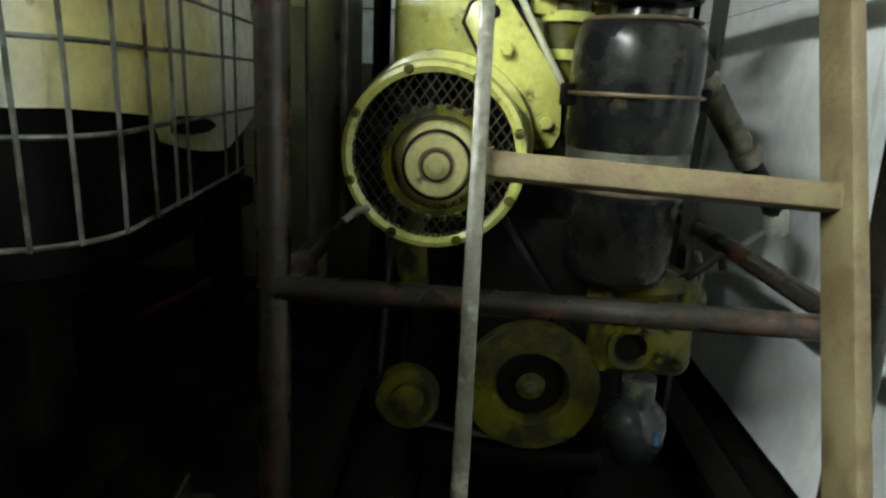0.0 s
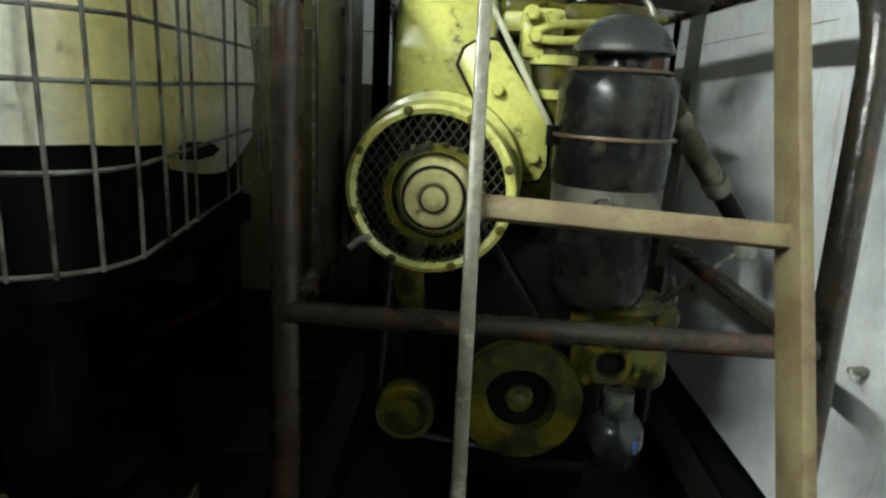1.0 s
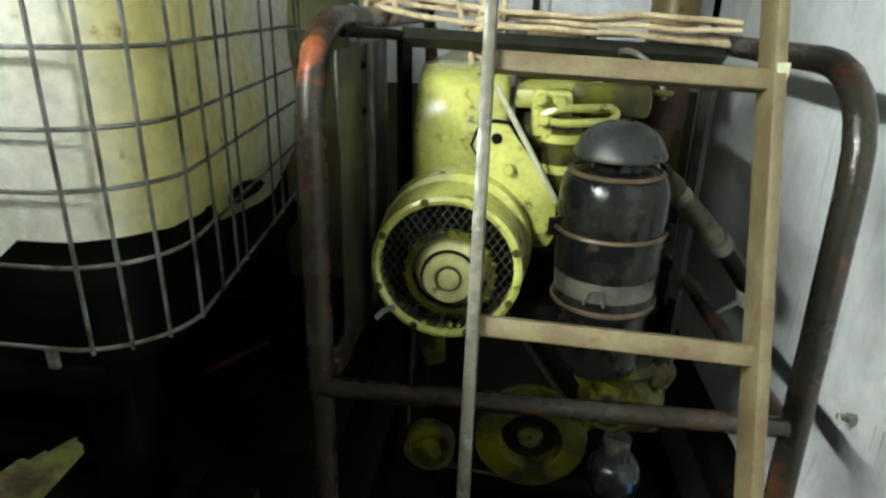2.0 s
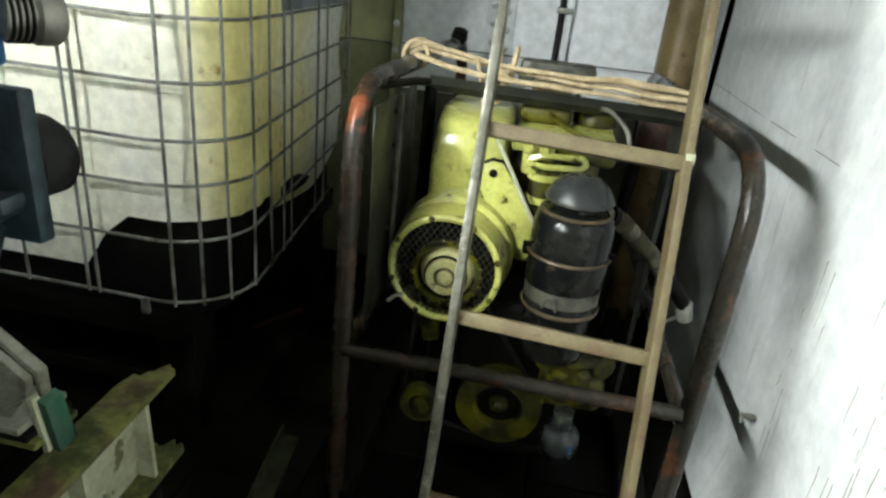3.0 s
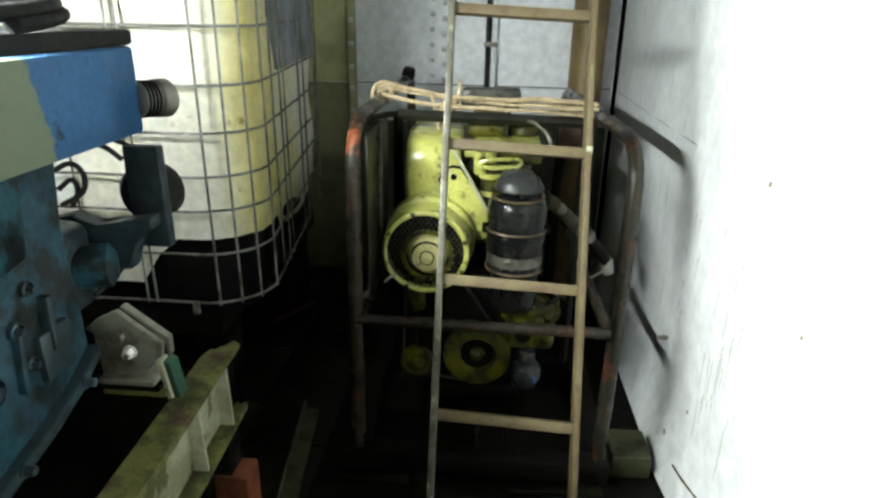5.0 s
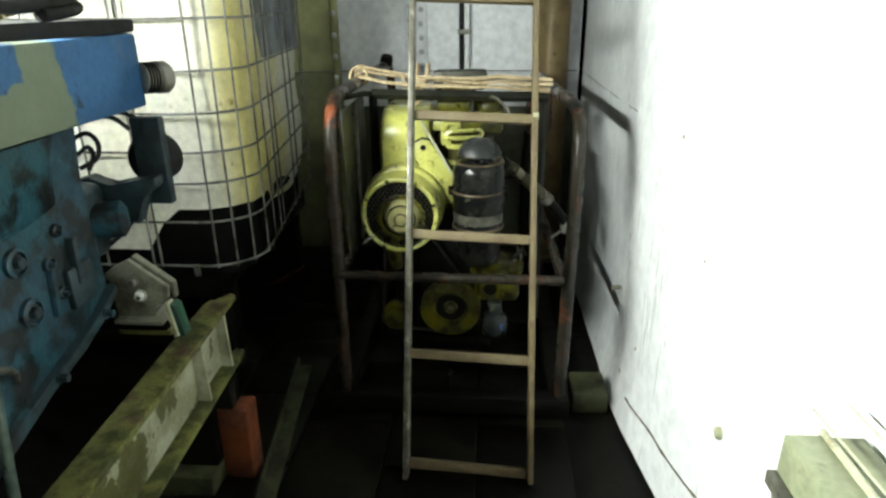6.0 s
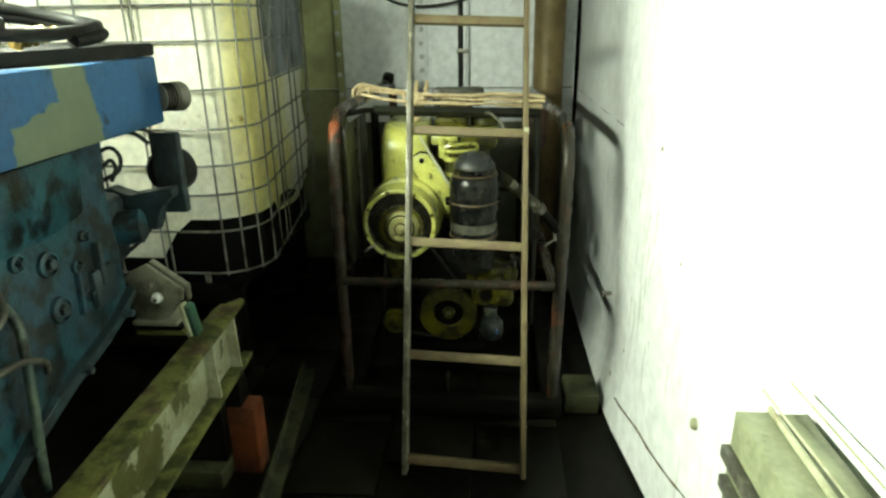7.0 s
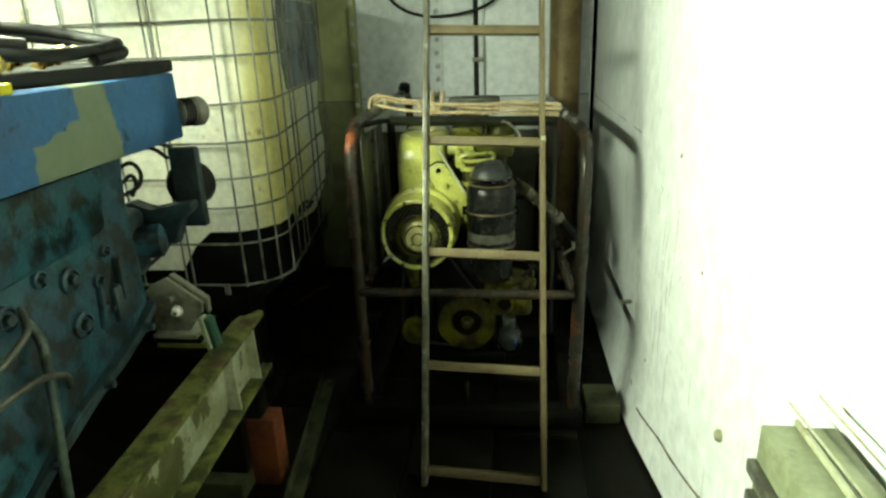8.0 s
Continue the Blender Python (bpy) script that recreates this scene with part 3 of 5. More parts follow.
for k in range(6):
    o = 0.0095 * (k % 3)
    h = 0.011 * (k // 3)
    strand([(-0.318, 0.40 + o, 0.868 + h), (-0.29, 0.41 + o, 0.882 + h), (-0.12, 0.385 + o - 0.01 * k, 0.858 + h * 0.9), (0.02, 0.385 + o, 0.852 + h * 0.9), (0.14, 0.37 + o * 1.5, 0.848 + h * (1 + 0.8 * (k % 2))), (0.270, 0.365 + o * 2, 0.848 + h)])
for x in (-0.13, -0.098):
    ring = [(x + 0.012 * math.sin(a) * 0.3, 0.395 + 0.030 * math.cos(a), 0.872 + 0.033 * math.sin(a)) for a in [k * math.pi / 7 for k in range(15)]]
    part("lashing", tube(ring, 0.0045, seg=8), ROPE, rope)
for y in (0.40, 0.415, 0.43):
    ring = [(-0.306 + 0.026 * math.cos(a), y + 0.01 * math.sin(a), 0.868 + 0.027 * math.sin(a)) for a in [k * math.pi / 7 for k in range(15)]]
    part("lashing", tube(ring, 0.0052, seg=8), ROPE, rope)
for k in range(3):
    strand([(-0.30, 0.36 + 0.008 * k, 0.872), (-0.20, 0.33 + 0.008 * k, 0.853), (-0.05, 0.335 + 0.006 * k, 0.846), (0.12, 0.37 + 0.007 * k, 0.836), (0.262, 0.392 + 0.007 * k, 0.826 + 0.004 * k)])
strand([(-0.17, 0.37, 0.875), (-0.155, 0.34, 0.84), (-0.145, 0.33, 0.80), (-0.14, 0.33, 0.77)])
for k in range(5):
    c = Vector((-0.128 + 0.012 * math.sin(k * 2.1), 0.345 + 0.006 * math.cos(k * 1.7), 0.812 + 0.011 * k))
    ring = [c + Vector((0.016 * math.cos(a), 0.010 * math.sin(a), 0.012 * math.sin(a + k))) for a in [j * math.pi / 6 for j in range(13)]]
    part("knot_turn", tube(ring, 0.005, seg=8, wobble=0.15), ROPE, rope)
strand([(-0.105, 0.37, 0.872), (-0.115, 0.345, 0.84), (-0.13, 0.34, 0.79)])

# ---- the yellow engine ----
engine = thing("diesel_engine", (-0.03, 0.4, 0), "oily yellow twin diesel engine with belt pulleys", "engine")
FX, FY, FZ = -0.153, 0.097, 0.532
HX, HY, HZ = -0.148, 0.130, 0.524
Y = (0, -1, 0)
part("crankcase", roughened(box((-0.19, 0.19, 0.10), (0.12, 0.70, 0.50), 0.03), 0.004, 14), OIL_SHADE_BLACK, engine, "oil-black cast crankcase")
part("sump", box((-0.17, 0.17, 0.075), (0.10, 0.70, 0.12), 0.015), OIL_SHADE_BLACK, engine)
cowl = part("cowl", prism([(0.205, 0.47), (0.207, 0.70), (0.213, 0.745), (0.228, 0.772), (0.255, 0.786), (0.30, 0.790), (0.66, 0.790), (0.66, 0.47)], -0.217, -0.080, "x", bev=0.014), YELLOW, engine, "yellow sheet-metal cylinder cowl", smooth=60)
part("seam", box((-0.2195, 0.44, 0.50), (-0.2172, 0.446, 0.77), 0.0005), YELLOW_DIRTY_SHADE, cowl)
part("screw", hexbolt((-0.10, 0.2065, 0.66), (0, -1, 0), 0.006, 0.006), YELLOW_DIRTY_SHADE, cowl)
part("screw", hexbolt((-0.105, 0.2055, 0.60), (0, -1, 0), 0.006, 0.006), YELLOW_DIRTY_SHADE, cowl)
part("cylinder", roughened(box((-0.07, 0.27, 0.46), (0.10, 0.66, 0.73), 0.02), 0.004, 16), YELLOW_DIRTY_SHADE, engine, "dirty yellow cylinder block")
part("cylinder_head", box((-0.072, 0.235, 0.735), (0.125, 0.64, 0.765), 0.008), YELLOW, engine)
for x0, x1, y0 in ((-0.07, 0.035, 0.36),):
    part("rocker_cover", roughened(box((x0, y0, 0.765), (x1, y0 + 0.17, 0.803), 0.014, seg=3), 0.002, 30), YELLOW_DIRTY_SHADE, engine)
part("cap_plate", roughened(prism([(-0.075, 0.385), (-0.045, 0.365), (0.02, 0.365), (0.05, 0.39), (0.058, 0.45), (0.03, 0.50), (-0.05, 0.50), (-0.078, 0.46)], 0.803, 0.815, "z", bev=0.003), 0.001, 40), DULL_METAL, engine, "grey gasket plate")
part("filler_cap", lathe([(0.033, 0), (0.041, 0.003), (0.042, 0.024), (0.039, 0.029), (0.008, 0.030), (0.006, 0.025), (0, 0.025)], (-0.016, 0.435, 0.815), (0, 0, 1)), surface("olive_rust", (0.22, 0.165, 0.07), (0.14, 0.105, 0.045), 0.6, 0.1, 26, bump=0.2), engine, "rusty round filler cap")
part("rocker_dome", lathe([(0.042, 0), (0.046, 0.004), (0.046, 0.028), (0.040, 0.038), (0.02, 0.043), (0, 0.044)], (0.085, 0.435, 0.765), (0, 0, 1)), YELLOW_DIRTY_SHADE, engine, "dirty yellow round cover")
part("lift_ring", tube([(0.03, 0.40, 0.81), (0.045, 0.385, 0.84), (0.052, 0.40, 0.855), (0.048, 0.43, 0.84), (0.035, 0.44, 0.81)], 0.005, seg=8, bend=0.015), RING_RUST, engine)
part("injector_pipe", tube([(0.07, 0.40, 0.80), (0.10, 0.33, 0.82), (0.14, 0.29, 0.79), (0.15, 0.28, 0.75)], 0.0045, seg=8, bend=0.03), DULL_METAL, engine)
part("injector_pipe", tube([(-0.01, 0.36, 0.79), (0.03, 0.29, 0.775), (0.09, 0.26, 0.765), (0.155, 0.25, 0.762)], 0.0045, seg=8, bend=0.03), YELLOW_DIRTY_SHADE, engine)
part("head_lug", box((-0.047, 0.203, 0.700), (0.010, 0.245, 0.766), 0.008), YELLOW, engine)
part("head_flange", roughened(box((0.008, 0.222, 0.728), (0.122, 0.25, 0.776), 0.010), 0.002, 40), YELLOW_DIRTY_SHADE, engine, "oily flange beside the head lug")
for p in ((-0.030, 0.201, 0.728), (-0.008, 0.201, 0.752), (-0.036, 0.201, 0.756)):
    part("stud", hexbolt(p, Y, 0.009, 0.014), YELLOW, engine)
part("bracket_loop", tube([(-0.032, 0.194, 0.733), (-0.01, 0.19, 0.744), (0.062, 0.188, 0.748), (0.070, 0.188, 0.738), (0.060, 0.188, 0.729), (-0.005, 0.19, 0.723), (-0.030, 0.194, 0.727)], 0.0058, seg=8, bend=0.012), YELLOW, engine)
part("column", rod((0.0, 0.225, 0.55), (0.0, 0.225, 0.73), 0.028, seg=20, bev=0.006), YELLOW_DIRTY_SHADE, engine)
for z in (0.60, 0.655, 0.70):
    part("collar", ring_lathe([(0.026, -0.006), (0.034, -0.006), (0.034, 0.006), (0.026, 0.006)], (0.0, 0.225, z), (0, 0, 1), seg=24), YELLOW, engine)

# cooling fan with its guard and pulley
fan = part("fan_housing", ring_lathe([(0.094, -0.004), (0.1, -0.008), (0.1055, -0.006), (0.107, 0.0), (0.107, 0.024), (0.110, 0.028), (0.110, 0.10), (0.104, 0.10), (0.104, 0.02), (0.094, 0.012)], (FX, FY, FZ), (0, 1, 0), seg=64), YELLOW, engine, "yellow fan housing ring")
part("scroll", ring_lathe([(0.100, 0.0), (0.112, 0.003), (0.1145, 0.012), (0.1145, 0.05), (0.100, 0.05)], (FX + 0.004, FY + 0.06, FZ + 0.008), (0, 1, 0), seg=56), YELLOW, engine, "deeper yellow fan scroll")
# black disc supplies the darkness inside the fan ring
part("fan_back", lathe([(0.101, 0), (0.101, 0.01)], (FX, FY + 0.05, FZ), (0, 1, 0), seg=40), OIL_SHADE_BLACK, engine)
for k in range(12):
    a = 2 * math.pi * k / 12
    bm = box((0.045, -0.0015, -0.018), (0.096, 0.0015, 0.018), 0.001)
    bmesh.ops.transform(bm, matrix=Matrix.Translation((FX, FY + 0.03, FZ)) @ Matrix.Rotation(a, 4, "Y") @ Matrix.Rotation(0.6, 4, "X"), verts=bm.verts[:])
    part("fan_blade", bm, OIL_SHADE_BLACK, fan)
bm = bmesh.new()
for s in (-1, 1):
    for k in range(-18, 19):
        off = k * 0.0102
        half = math.sqrt(max(0.0, 0.097 ** 2 - off * off))
        u, w = Vector((math.cos(0.95 * s), 0, math.sin(0.95 * s))), Vector((-math.sin(0.95 * s), 0, math.cos(0.95 * s)))
        inner = math.sqrt(max(0.0, 0.056 ** 2 - off * off))
        c = Vector((FX, FY - 0.002 - 0.001 * s, FZ)) + w * off
        if half < 0.02:
            continue
        spans = ((-half, -inner), (inner, half)) if inner else ((-half, half),)
        for a, b in spans:
            tube([c + u * a, c + u * b], 0.0010, bm, seg=4)
part("guard_mesh", bm, surface("dark_guard_wire", (0.03, 0.028, 0.014), (0.012, 0.011, 0.007), 0.5, 0.3, 20), fan, "crossed wire guard over the fan")
part("guard_ring", ring_lathe([(0.054, -0.006), (0.064, -0.005), (0.064, 0.003), (0.054, 0.003)], (HX, FY, HZ + 0.002), (0, 1, 0), seg=48), YELLOW_DIRTY_SHADE, fan)
for k in range(22):
    a = 2 * math.pi * k / 22
    part("slot_tooth", box((-0.003, -0.003, -0.0035), (0.003, 0.003, 0.0035), 0.001, turned(bmesh.new(), Matrix(), 0)), YELLOW_DIRTY_SHADE, fan).matrix_basis = Matrix.Translation((HX + 0.064 * math.cos(a), FY - 0.008, HZ + 0.002 + 0.064 * math.sin(a))) @ Matrix.Rotation(-a, 4, "Y")
for k in range(8):
    a = 2 * math.pi * (k + 0.4) / 8
    part("lug", hexbolt((FX + 0.1005 * math.cos(a), FY - 0.007, FZ + 0.1005 * math.sin(a)), Y, 0.0045, 0.006), YELLOW_DIRTY_SHADE, fan)
fan_pulley = part("fan_pulley", lathe([(0.030, 0), (0.052, 0.002), (0.0545, 0.006), (0.0545, 0.013), (0.0525, 0.019), (0.047, 0.030), (0.041, 0.038), (0.0375, 0.040), (0.036, 0.036)], (HX, HY - 0.003, HZ), Y, seg=56), CREAM, engine, "cream grooved fan pulley")
part("pulley_face", lathe([(0.036, 0.0), (0.036, 0.012), (0.034, 0.0145), (0.021, 0.015), (0.020, 0.011), (0.0145, 0.011), (0.0145, 0.017), (0.012, 0.0185), (0, 0.0185)], (HX, HY - 0.040, HZ), Y, seg=48), CREAM, fan_pulley)
part("hub_nut", lathe([(0.0085, 0), (0.0085, 0.004), (0.007, 0.0055), (0, 0.0055)], (HX, HY - 0.0580, HZ), Y, seg=20), CREAM, fan_pulley)
part("groove", ring_lathe([(0.0352, 0.0), (0.0405, 0.001), (0.0405, 0.003), (0.0352, 0.003)], (HX, HY - 0.0475, HZ), (0, 1, 0), seg=48), OIL_SHADE_BLACK, fan_pulley, "black ring in the pulley groove")
part("recess", ring_lathe([(0.0105, 0), (0.019, 0), (0.019, 0.0006), (0.0105, 0.0006)], (HX, HY - 0.0518, HZ), (0, 1, 0), seg=32), RING_RUST, fan_pulley)

# slanted mounting plate and link rod
part("mounting_plate", prism([(-0.128, 0.688), (-0.121, 0.708), (-0.10, 0.721), (-0.078, 0.719), (-0.004, 0.618), (-0.001, 0.560), (-0.010, 0.541), (-0.028, 0.536), (-0.048, 0.55)], 0.184, 0.194, "y", bev=0.002), YELLOW, engine, "slanted yellow mounting plate")
# added black plate, slightly larger: its rim draws the mounting plate's shadow contour
part("gasket", prism([(-0.133, 0.687), (-0.125, 0.711), (-0.10, 0.7255), (-0.075, 0.723), (0.0005, 0.620), (0.0035, 0.560), (-0.007, 0.537), (-0.028, 0.531), (-0.053, 0.548)], 0.1945, 0.1995, "y"), OIL_SHADE_BLACK, engine, "black backing drawn as the shadow line round the plate")
# hole shown by a black disc in place of its inner shade
part("plate_hole", lathe([(0.008, 0), (0.008, 0.002), (0.0, 0.002)], (-0.094, 0.1838, 0.700), Y, seg=16), OIL_SHADE_BLACK, engine)
for p in ((-0.075, 0.184, 0.657), (-0.021, 0.184, 0.571)):
    part("plate_bolt", hexbolt(p, Y, 0.0085, 0.009), YELLOW, engine)
for x, z in ((-0.085, 0.69), (-0.04, 0.60)):
    part("spacer", rod((x, 0.1935, z), (x, 0.215, z), 0.010, seg=14), YELLOW_DIRTY_SHADE, engine)
part("link_rod", rod((-0.098, 0.172, 0.775), (-0.004, 0.168, 0.615), 0.0042, seg=10), BEAM_PALE, engine, "thin pale link rod")

# crank pulley, tensioner and belt
PX, PY, PZ = -0.017, 0.112, 0.242
crank = part("crank_pulley", lathe([(0.0217, 0.05), (0.08463, 0.05), (0.08734, 0.046), (0.07812, 0.036), (0.07812, 0.03), (0.08789, 0.018), (0.08789, 0.004), (0.08571, 0), (0.04991, -0.002), (0.04665, 0.002), (0.04449, 0.02), (0.01953, 0.02), (0.01844, 0.008), (0.01302, 0.006), (0, 0.006)], (PX, PY, PZ), (0, 1, 0), seg=64), YELLOW_DIRTY_SHADE, engine, "broad dirty yellow crank pulley, darkened for shade")
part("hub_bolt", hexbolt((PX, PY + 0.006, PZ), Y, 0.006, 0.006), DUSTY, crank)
# black disc stands for the dark depth round the hub
part("hub_disc", lathe([(0.044, 0.0), (0.044, 0.002), (0.0205, 0.002)], (PX, PY + 0.0195, PZ), Y, seg=40), OIL_SHADE_BLACK, crank)
tens = part("tensioner", lathe([(0.03, 0.03), (0.040, 0.028), (0.0405, 0.004), (0.038, 0.0), (0.031, 0.0), (0.030, 0.005), (0.021, 0.006), (0.020, 0.0), (0.012, -0.002), (0, -0.002)], (-0.174, 0.09, 0.224), (0, 1, 0), seg=40), YELLOW_DIRTY_SHADE, engine, "small dirty yellow belt pulley, darkened for shade")
part("belt", tube([(HX - 0.047, HY - 0.024, HZ), (-0.212, 0.108, 0.230), (-0.203, 0.108, 0.200), (-0.172, 0.108, 0.188), (-0.02, 0.13, 0.155)], 0.006, seg=8, bend=0.02, flat=0.7), RUBBER, engine, "black drive belt")
part("belt", tube([(HX + 0.047, HY - 0.024, HZ - 0.01), (0.02, 0.125, 0.33), (0.052, 0.135, 0.28), (0.06, 0.135, 0.24)], 0.006, seg=8, bend=0.03, flat=0.7), RUBBER, engine, "black drive belt")
part("front_cover", roughened(box((-0.12, 0.15, 0.14), (0.07, 0.21, 0.46), 0.02), 0.005, 20), OIL_SHADE_BLACK, engine)
part("bracket_arm", prism([(-0.205, 0.47), (-0.165, 0.46), (-0.155, 0.36), (-0.185, 0.35), (-0.20, 0.40)], 0.13, 0.155, "y", bev=0.004), YELLOW_DIRTY_SHADE, engine)

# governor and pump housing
gov = part("pump_housing", roughened(lathe([(0.030, 0), (0.044, 0.006), (0.048, 0.03), (0.052, 0.045), (0.058, 0.050), (0.058, 0.060), (0.052, 0.064), (0.046, 0.060), (0.030, 0.064), (0.014, 0.070), (0.0, 0.070)], (0.090, 0.135, 0.343), (0, 0, 1), seg=32), 0.003, 45), YELLOW_DIRTY_SHADE, engine, "oily yellow pump housing, darkened for shade")
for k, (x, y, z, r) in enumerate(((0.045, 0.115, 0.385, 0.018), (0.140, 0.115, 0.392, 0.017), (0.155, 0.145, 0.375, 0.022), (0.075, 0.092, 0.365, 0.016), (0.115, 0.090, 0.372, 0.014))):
    part("boss", roughened(lathe([(r, -0.02), (r * 1.05, 0.0), (r * 0.8, 0.008), (0, 0.010)], (x, y, z), (0.1, -0.4, 1), seg=14), 0.002, 60), YELLOW_DIRTY_SHADE, gov)
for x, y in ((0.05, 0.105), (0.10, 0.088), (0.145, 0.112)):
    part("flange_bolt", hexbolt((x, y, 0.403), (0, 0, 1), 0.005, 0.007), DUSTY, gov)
body = part("lower_body", roughened(box((0.040, 0.118, 0.268), (0.165, 0.20, 0.350), 0.02, seg=3), 0.004, 34), YELLOW_DIRTY_SHADE, gov)
part("port_rim", ring_lathe([(0.020, 0), (0.028, 0.001), (0.028, 0.012), (0.020, 0.012)], (0.083, 0.119, 0.312), Y, seg=24), YELLOW_DIRTY_SHADE, body)
# closed disc; black colour does for the shade in the port
part("port", lathe([(0.0205, 0), (0.0205, 0.004), (0, 0.004)], (0.083, 0.1195, 0.312), Y, seg=24), OIL_SHADE_BLACK, body, "black disc standing for the dark open port")
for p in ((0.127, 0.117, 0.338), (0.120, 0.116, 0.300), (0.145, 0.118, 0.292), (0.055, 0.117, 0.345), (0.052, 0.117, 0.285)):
    part("stud", hexbolt(p, Y, 0.0048, 0.009), YELLOW_DIRTY_SHADE, body)
part("lever", tube([(0.13, 0.11, 0.40), (0.155, 0.10, 0.425), (0.17, 0.105, 0.44), (0.178, 0.11, 0.42)], 0.005, seg=8, bend=0.01), OIL_SHADE_BLACK, gov)
bowl = part("fuel_bowl", lathe([(0.0, 0), (0.024, 0.002), (0.036, 0.016), (0.0395, 0.042), (0.037, 0.064), (0.030, 0.074), (0.021, 0.078), (0.020, 0.112), (0, 0.112)], (0.085, 0.10, 0.165), (0, 0, 1), seg=28), surface("smeared_bowl", (0.014, 0.016, 0.016), (0.030, 0.031, 0.026), 0.22, 0, 22, third=(0.05, 0.055, 0.035), third_scale=24, bump=0.2, spec=0.3), engine, "grey oil-smeared fuel bowl")
part("bowl_label", tube([(0.1035, 0.0695, 0.205), (0.1035, 0.0690, 0.222)], 0.0055, seg=8), surface("bowl_blue", (0.03, 0.07, 0.18), (0.02, 0.05, 0.12), 0.4), bowl, "small blue patch on the bowl")
bowl.location = (0.026, -0.008, 0.002)
gov.location = (0.014, -0.010, 0)
part("fuel_line", tube([(0.17, 0.13, 0.43), (0.185, 0.14, 0.40), (0.17, 0.13, 0.36), (0.16, 0.12, 0.33)], 0.0035, seg=8, bend=0.02), DUSTY, engine)
part("hook", tube([(0.03, 0.06, 0.46), (0.022, 0.06, 0.43), (0.03, 0.06, 0.418), (0.04, 0.06, 0.43), (0.036, 0.06, 0.455)], 0.0024, seg=8, bend=0.008), DUSTY, engine)
part("drain_tap", tube([(-0.225, 0.09, 0.470), (-0.240, 0.085, 0.466), (-0.252, 0.08, 0.455)], 0.0045, seg=8), DULL_METAL, engine, "small dull tap")

# oil-bath air cleaner
ac = part("air_cleaner", lathe([(0.0, 0.402), (0.046, 0.405), (0.057, 0.415), (0.060, 0.43), (0.0615, 0.497), (0.0665, 0.504), (0.0675, 0.512), (0.0665, 0.520), (0.0640, 0.527), (0.0650, 0.552), (0.0675, 0.556), (0.0685, 0.604), (0.0690, 0.640), (0.0680, 0.662), (0.0640, 0.678), (0.0560, 0.686), (0.042, 0.689), (0.034, 0.690), (0.032, 0.704), (0, 0.704)], (0.061, 0.138, 0), (0, 0, 1), seg=64), BLACK_PAINT, engine, "dented black oil-bath air cleaner")
part("band", ring_lathe([(0.068, -0.0022), (0.0725, -0.0018), (0.0735, 0.0), (0.0725, 0.0018), (0.068, 0.0022)], (0.061, 0.138, 0.611), (0, 0, 1), seg=64), RING_RUST, ac, "thin rusty joint flange")
part("dust_band", ring_lathe([(0.060, 0.5265), (0.0655, 0.5275), (0.0665, 0.5535), (0.060, 0.5545)], (0.061, 0.138, 0), (0, 0, 1), seg=64), DUSTY, ac, "dusty grey clamp band")
part("band", ring_lathe([(0.060, -0.003), (0.0690, -0.002), (0.0698, 0.001), (0.0690, 0.004), (0.060, 0.004)], (0.061, 0.138, 0.512), (0, 0, 1), seg=64), RING_RUST, ac, "rusty lower rim")
part("rim", ring_lathe([(0.055, 0.6855), (0.0605, 0.6835), (0.0615, 0.6855), (0.055, 0.6880)], (0.061, 0.138, 0), (0, 0, 1), seg=64), RING_RUST, ac)
for a in (math.pi * 1.03, -0.1):
    part("clip_ear", box((-0.006, -0.004, -0.012), (0.006, 0.004, 0.012), 0.002), OIL_SHADE_BLACK, ac).matrix_basis = Matrix.Translation((0.061 + 0.074 * math.cos(a), 0.138 + 0.074 * math.sin(a), 0.609)) @ Matrix.Rotation(a, 4, "Z")
part("rain_cap", lathe([(0.030, 0.7030), (0.053, 0.7035), (0.0572, 0.7055), (0.0578, 0.7085), (0.0565, 0.712), (0.0515, 0.7215), (0.0445, 0.732), (0.033, 0.7415), (0.017, 0.7468), (0.0, 0.748)], (0.0625, 0.138, 0), (0, 0, 1), seg=48), surface("dusty_black_cap", (0.022, 0.024, 0.024), (0.013, 0.014, 0.014), 0.36, 0, 16, third=(0.06, 0.056, 0.045), third_scale=22, third_spread=(0.55, 0.72), bump=0.2, spec=0.25), ac, "dusty domed rain cap with a flared brim")
part("clip", tube([(0.03, 0.078, 0.525), (0.034, 0.074, 0.545), (0.05, 0.069, 0.548), (0.054, 0.071, 0.525)], 0.0022, seg=6, bend=0.006), DUSTY, ac)

ac.location = (0, -0.053, 0)

# breather hose, pipe and elbow
hose = thing("exhaust_hose", (0.25, 0.24, 0.44), "ribbed metal hose leading down beside the engine", "hose")
path = fillet([(0.110, 0.135, 0.672), (0.145, 0.160, 0.655), (0.205, 0.215, 0.592), (0.264, 0.25, 0.530)], 0.05, 10)
fine = []
for a, b in zip(path, path[1:]):
    fine += [a.lerp(b, k / 8) for k in range(8)]
part("bellows", tube(fine, lambda s: 0.0150 + 0.0022 * math.sin(s * 190), seg=16), surface("grimy_hose", (0.10, 0.092, 0.055), (0.05, 0.044, 0.025), 0.45, 0.1, 22, third=(0.015, 0.013, 0.008), third_scale=26, bump=0.2), hose, "grimy ribbed flexible hose")
part("clamp", tube([(0.248, 0.241, 0.547), (0.262, 0.249, 0.532)], 0.0195, seg=16), DULL_METAL, hose)
part("clamp", tube([(0.122, 0.143, 0.668), (0.132, 0.150, 0.663)], 0.0185, seg=16), OIL_SHADE_BLACK, hose)
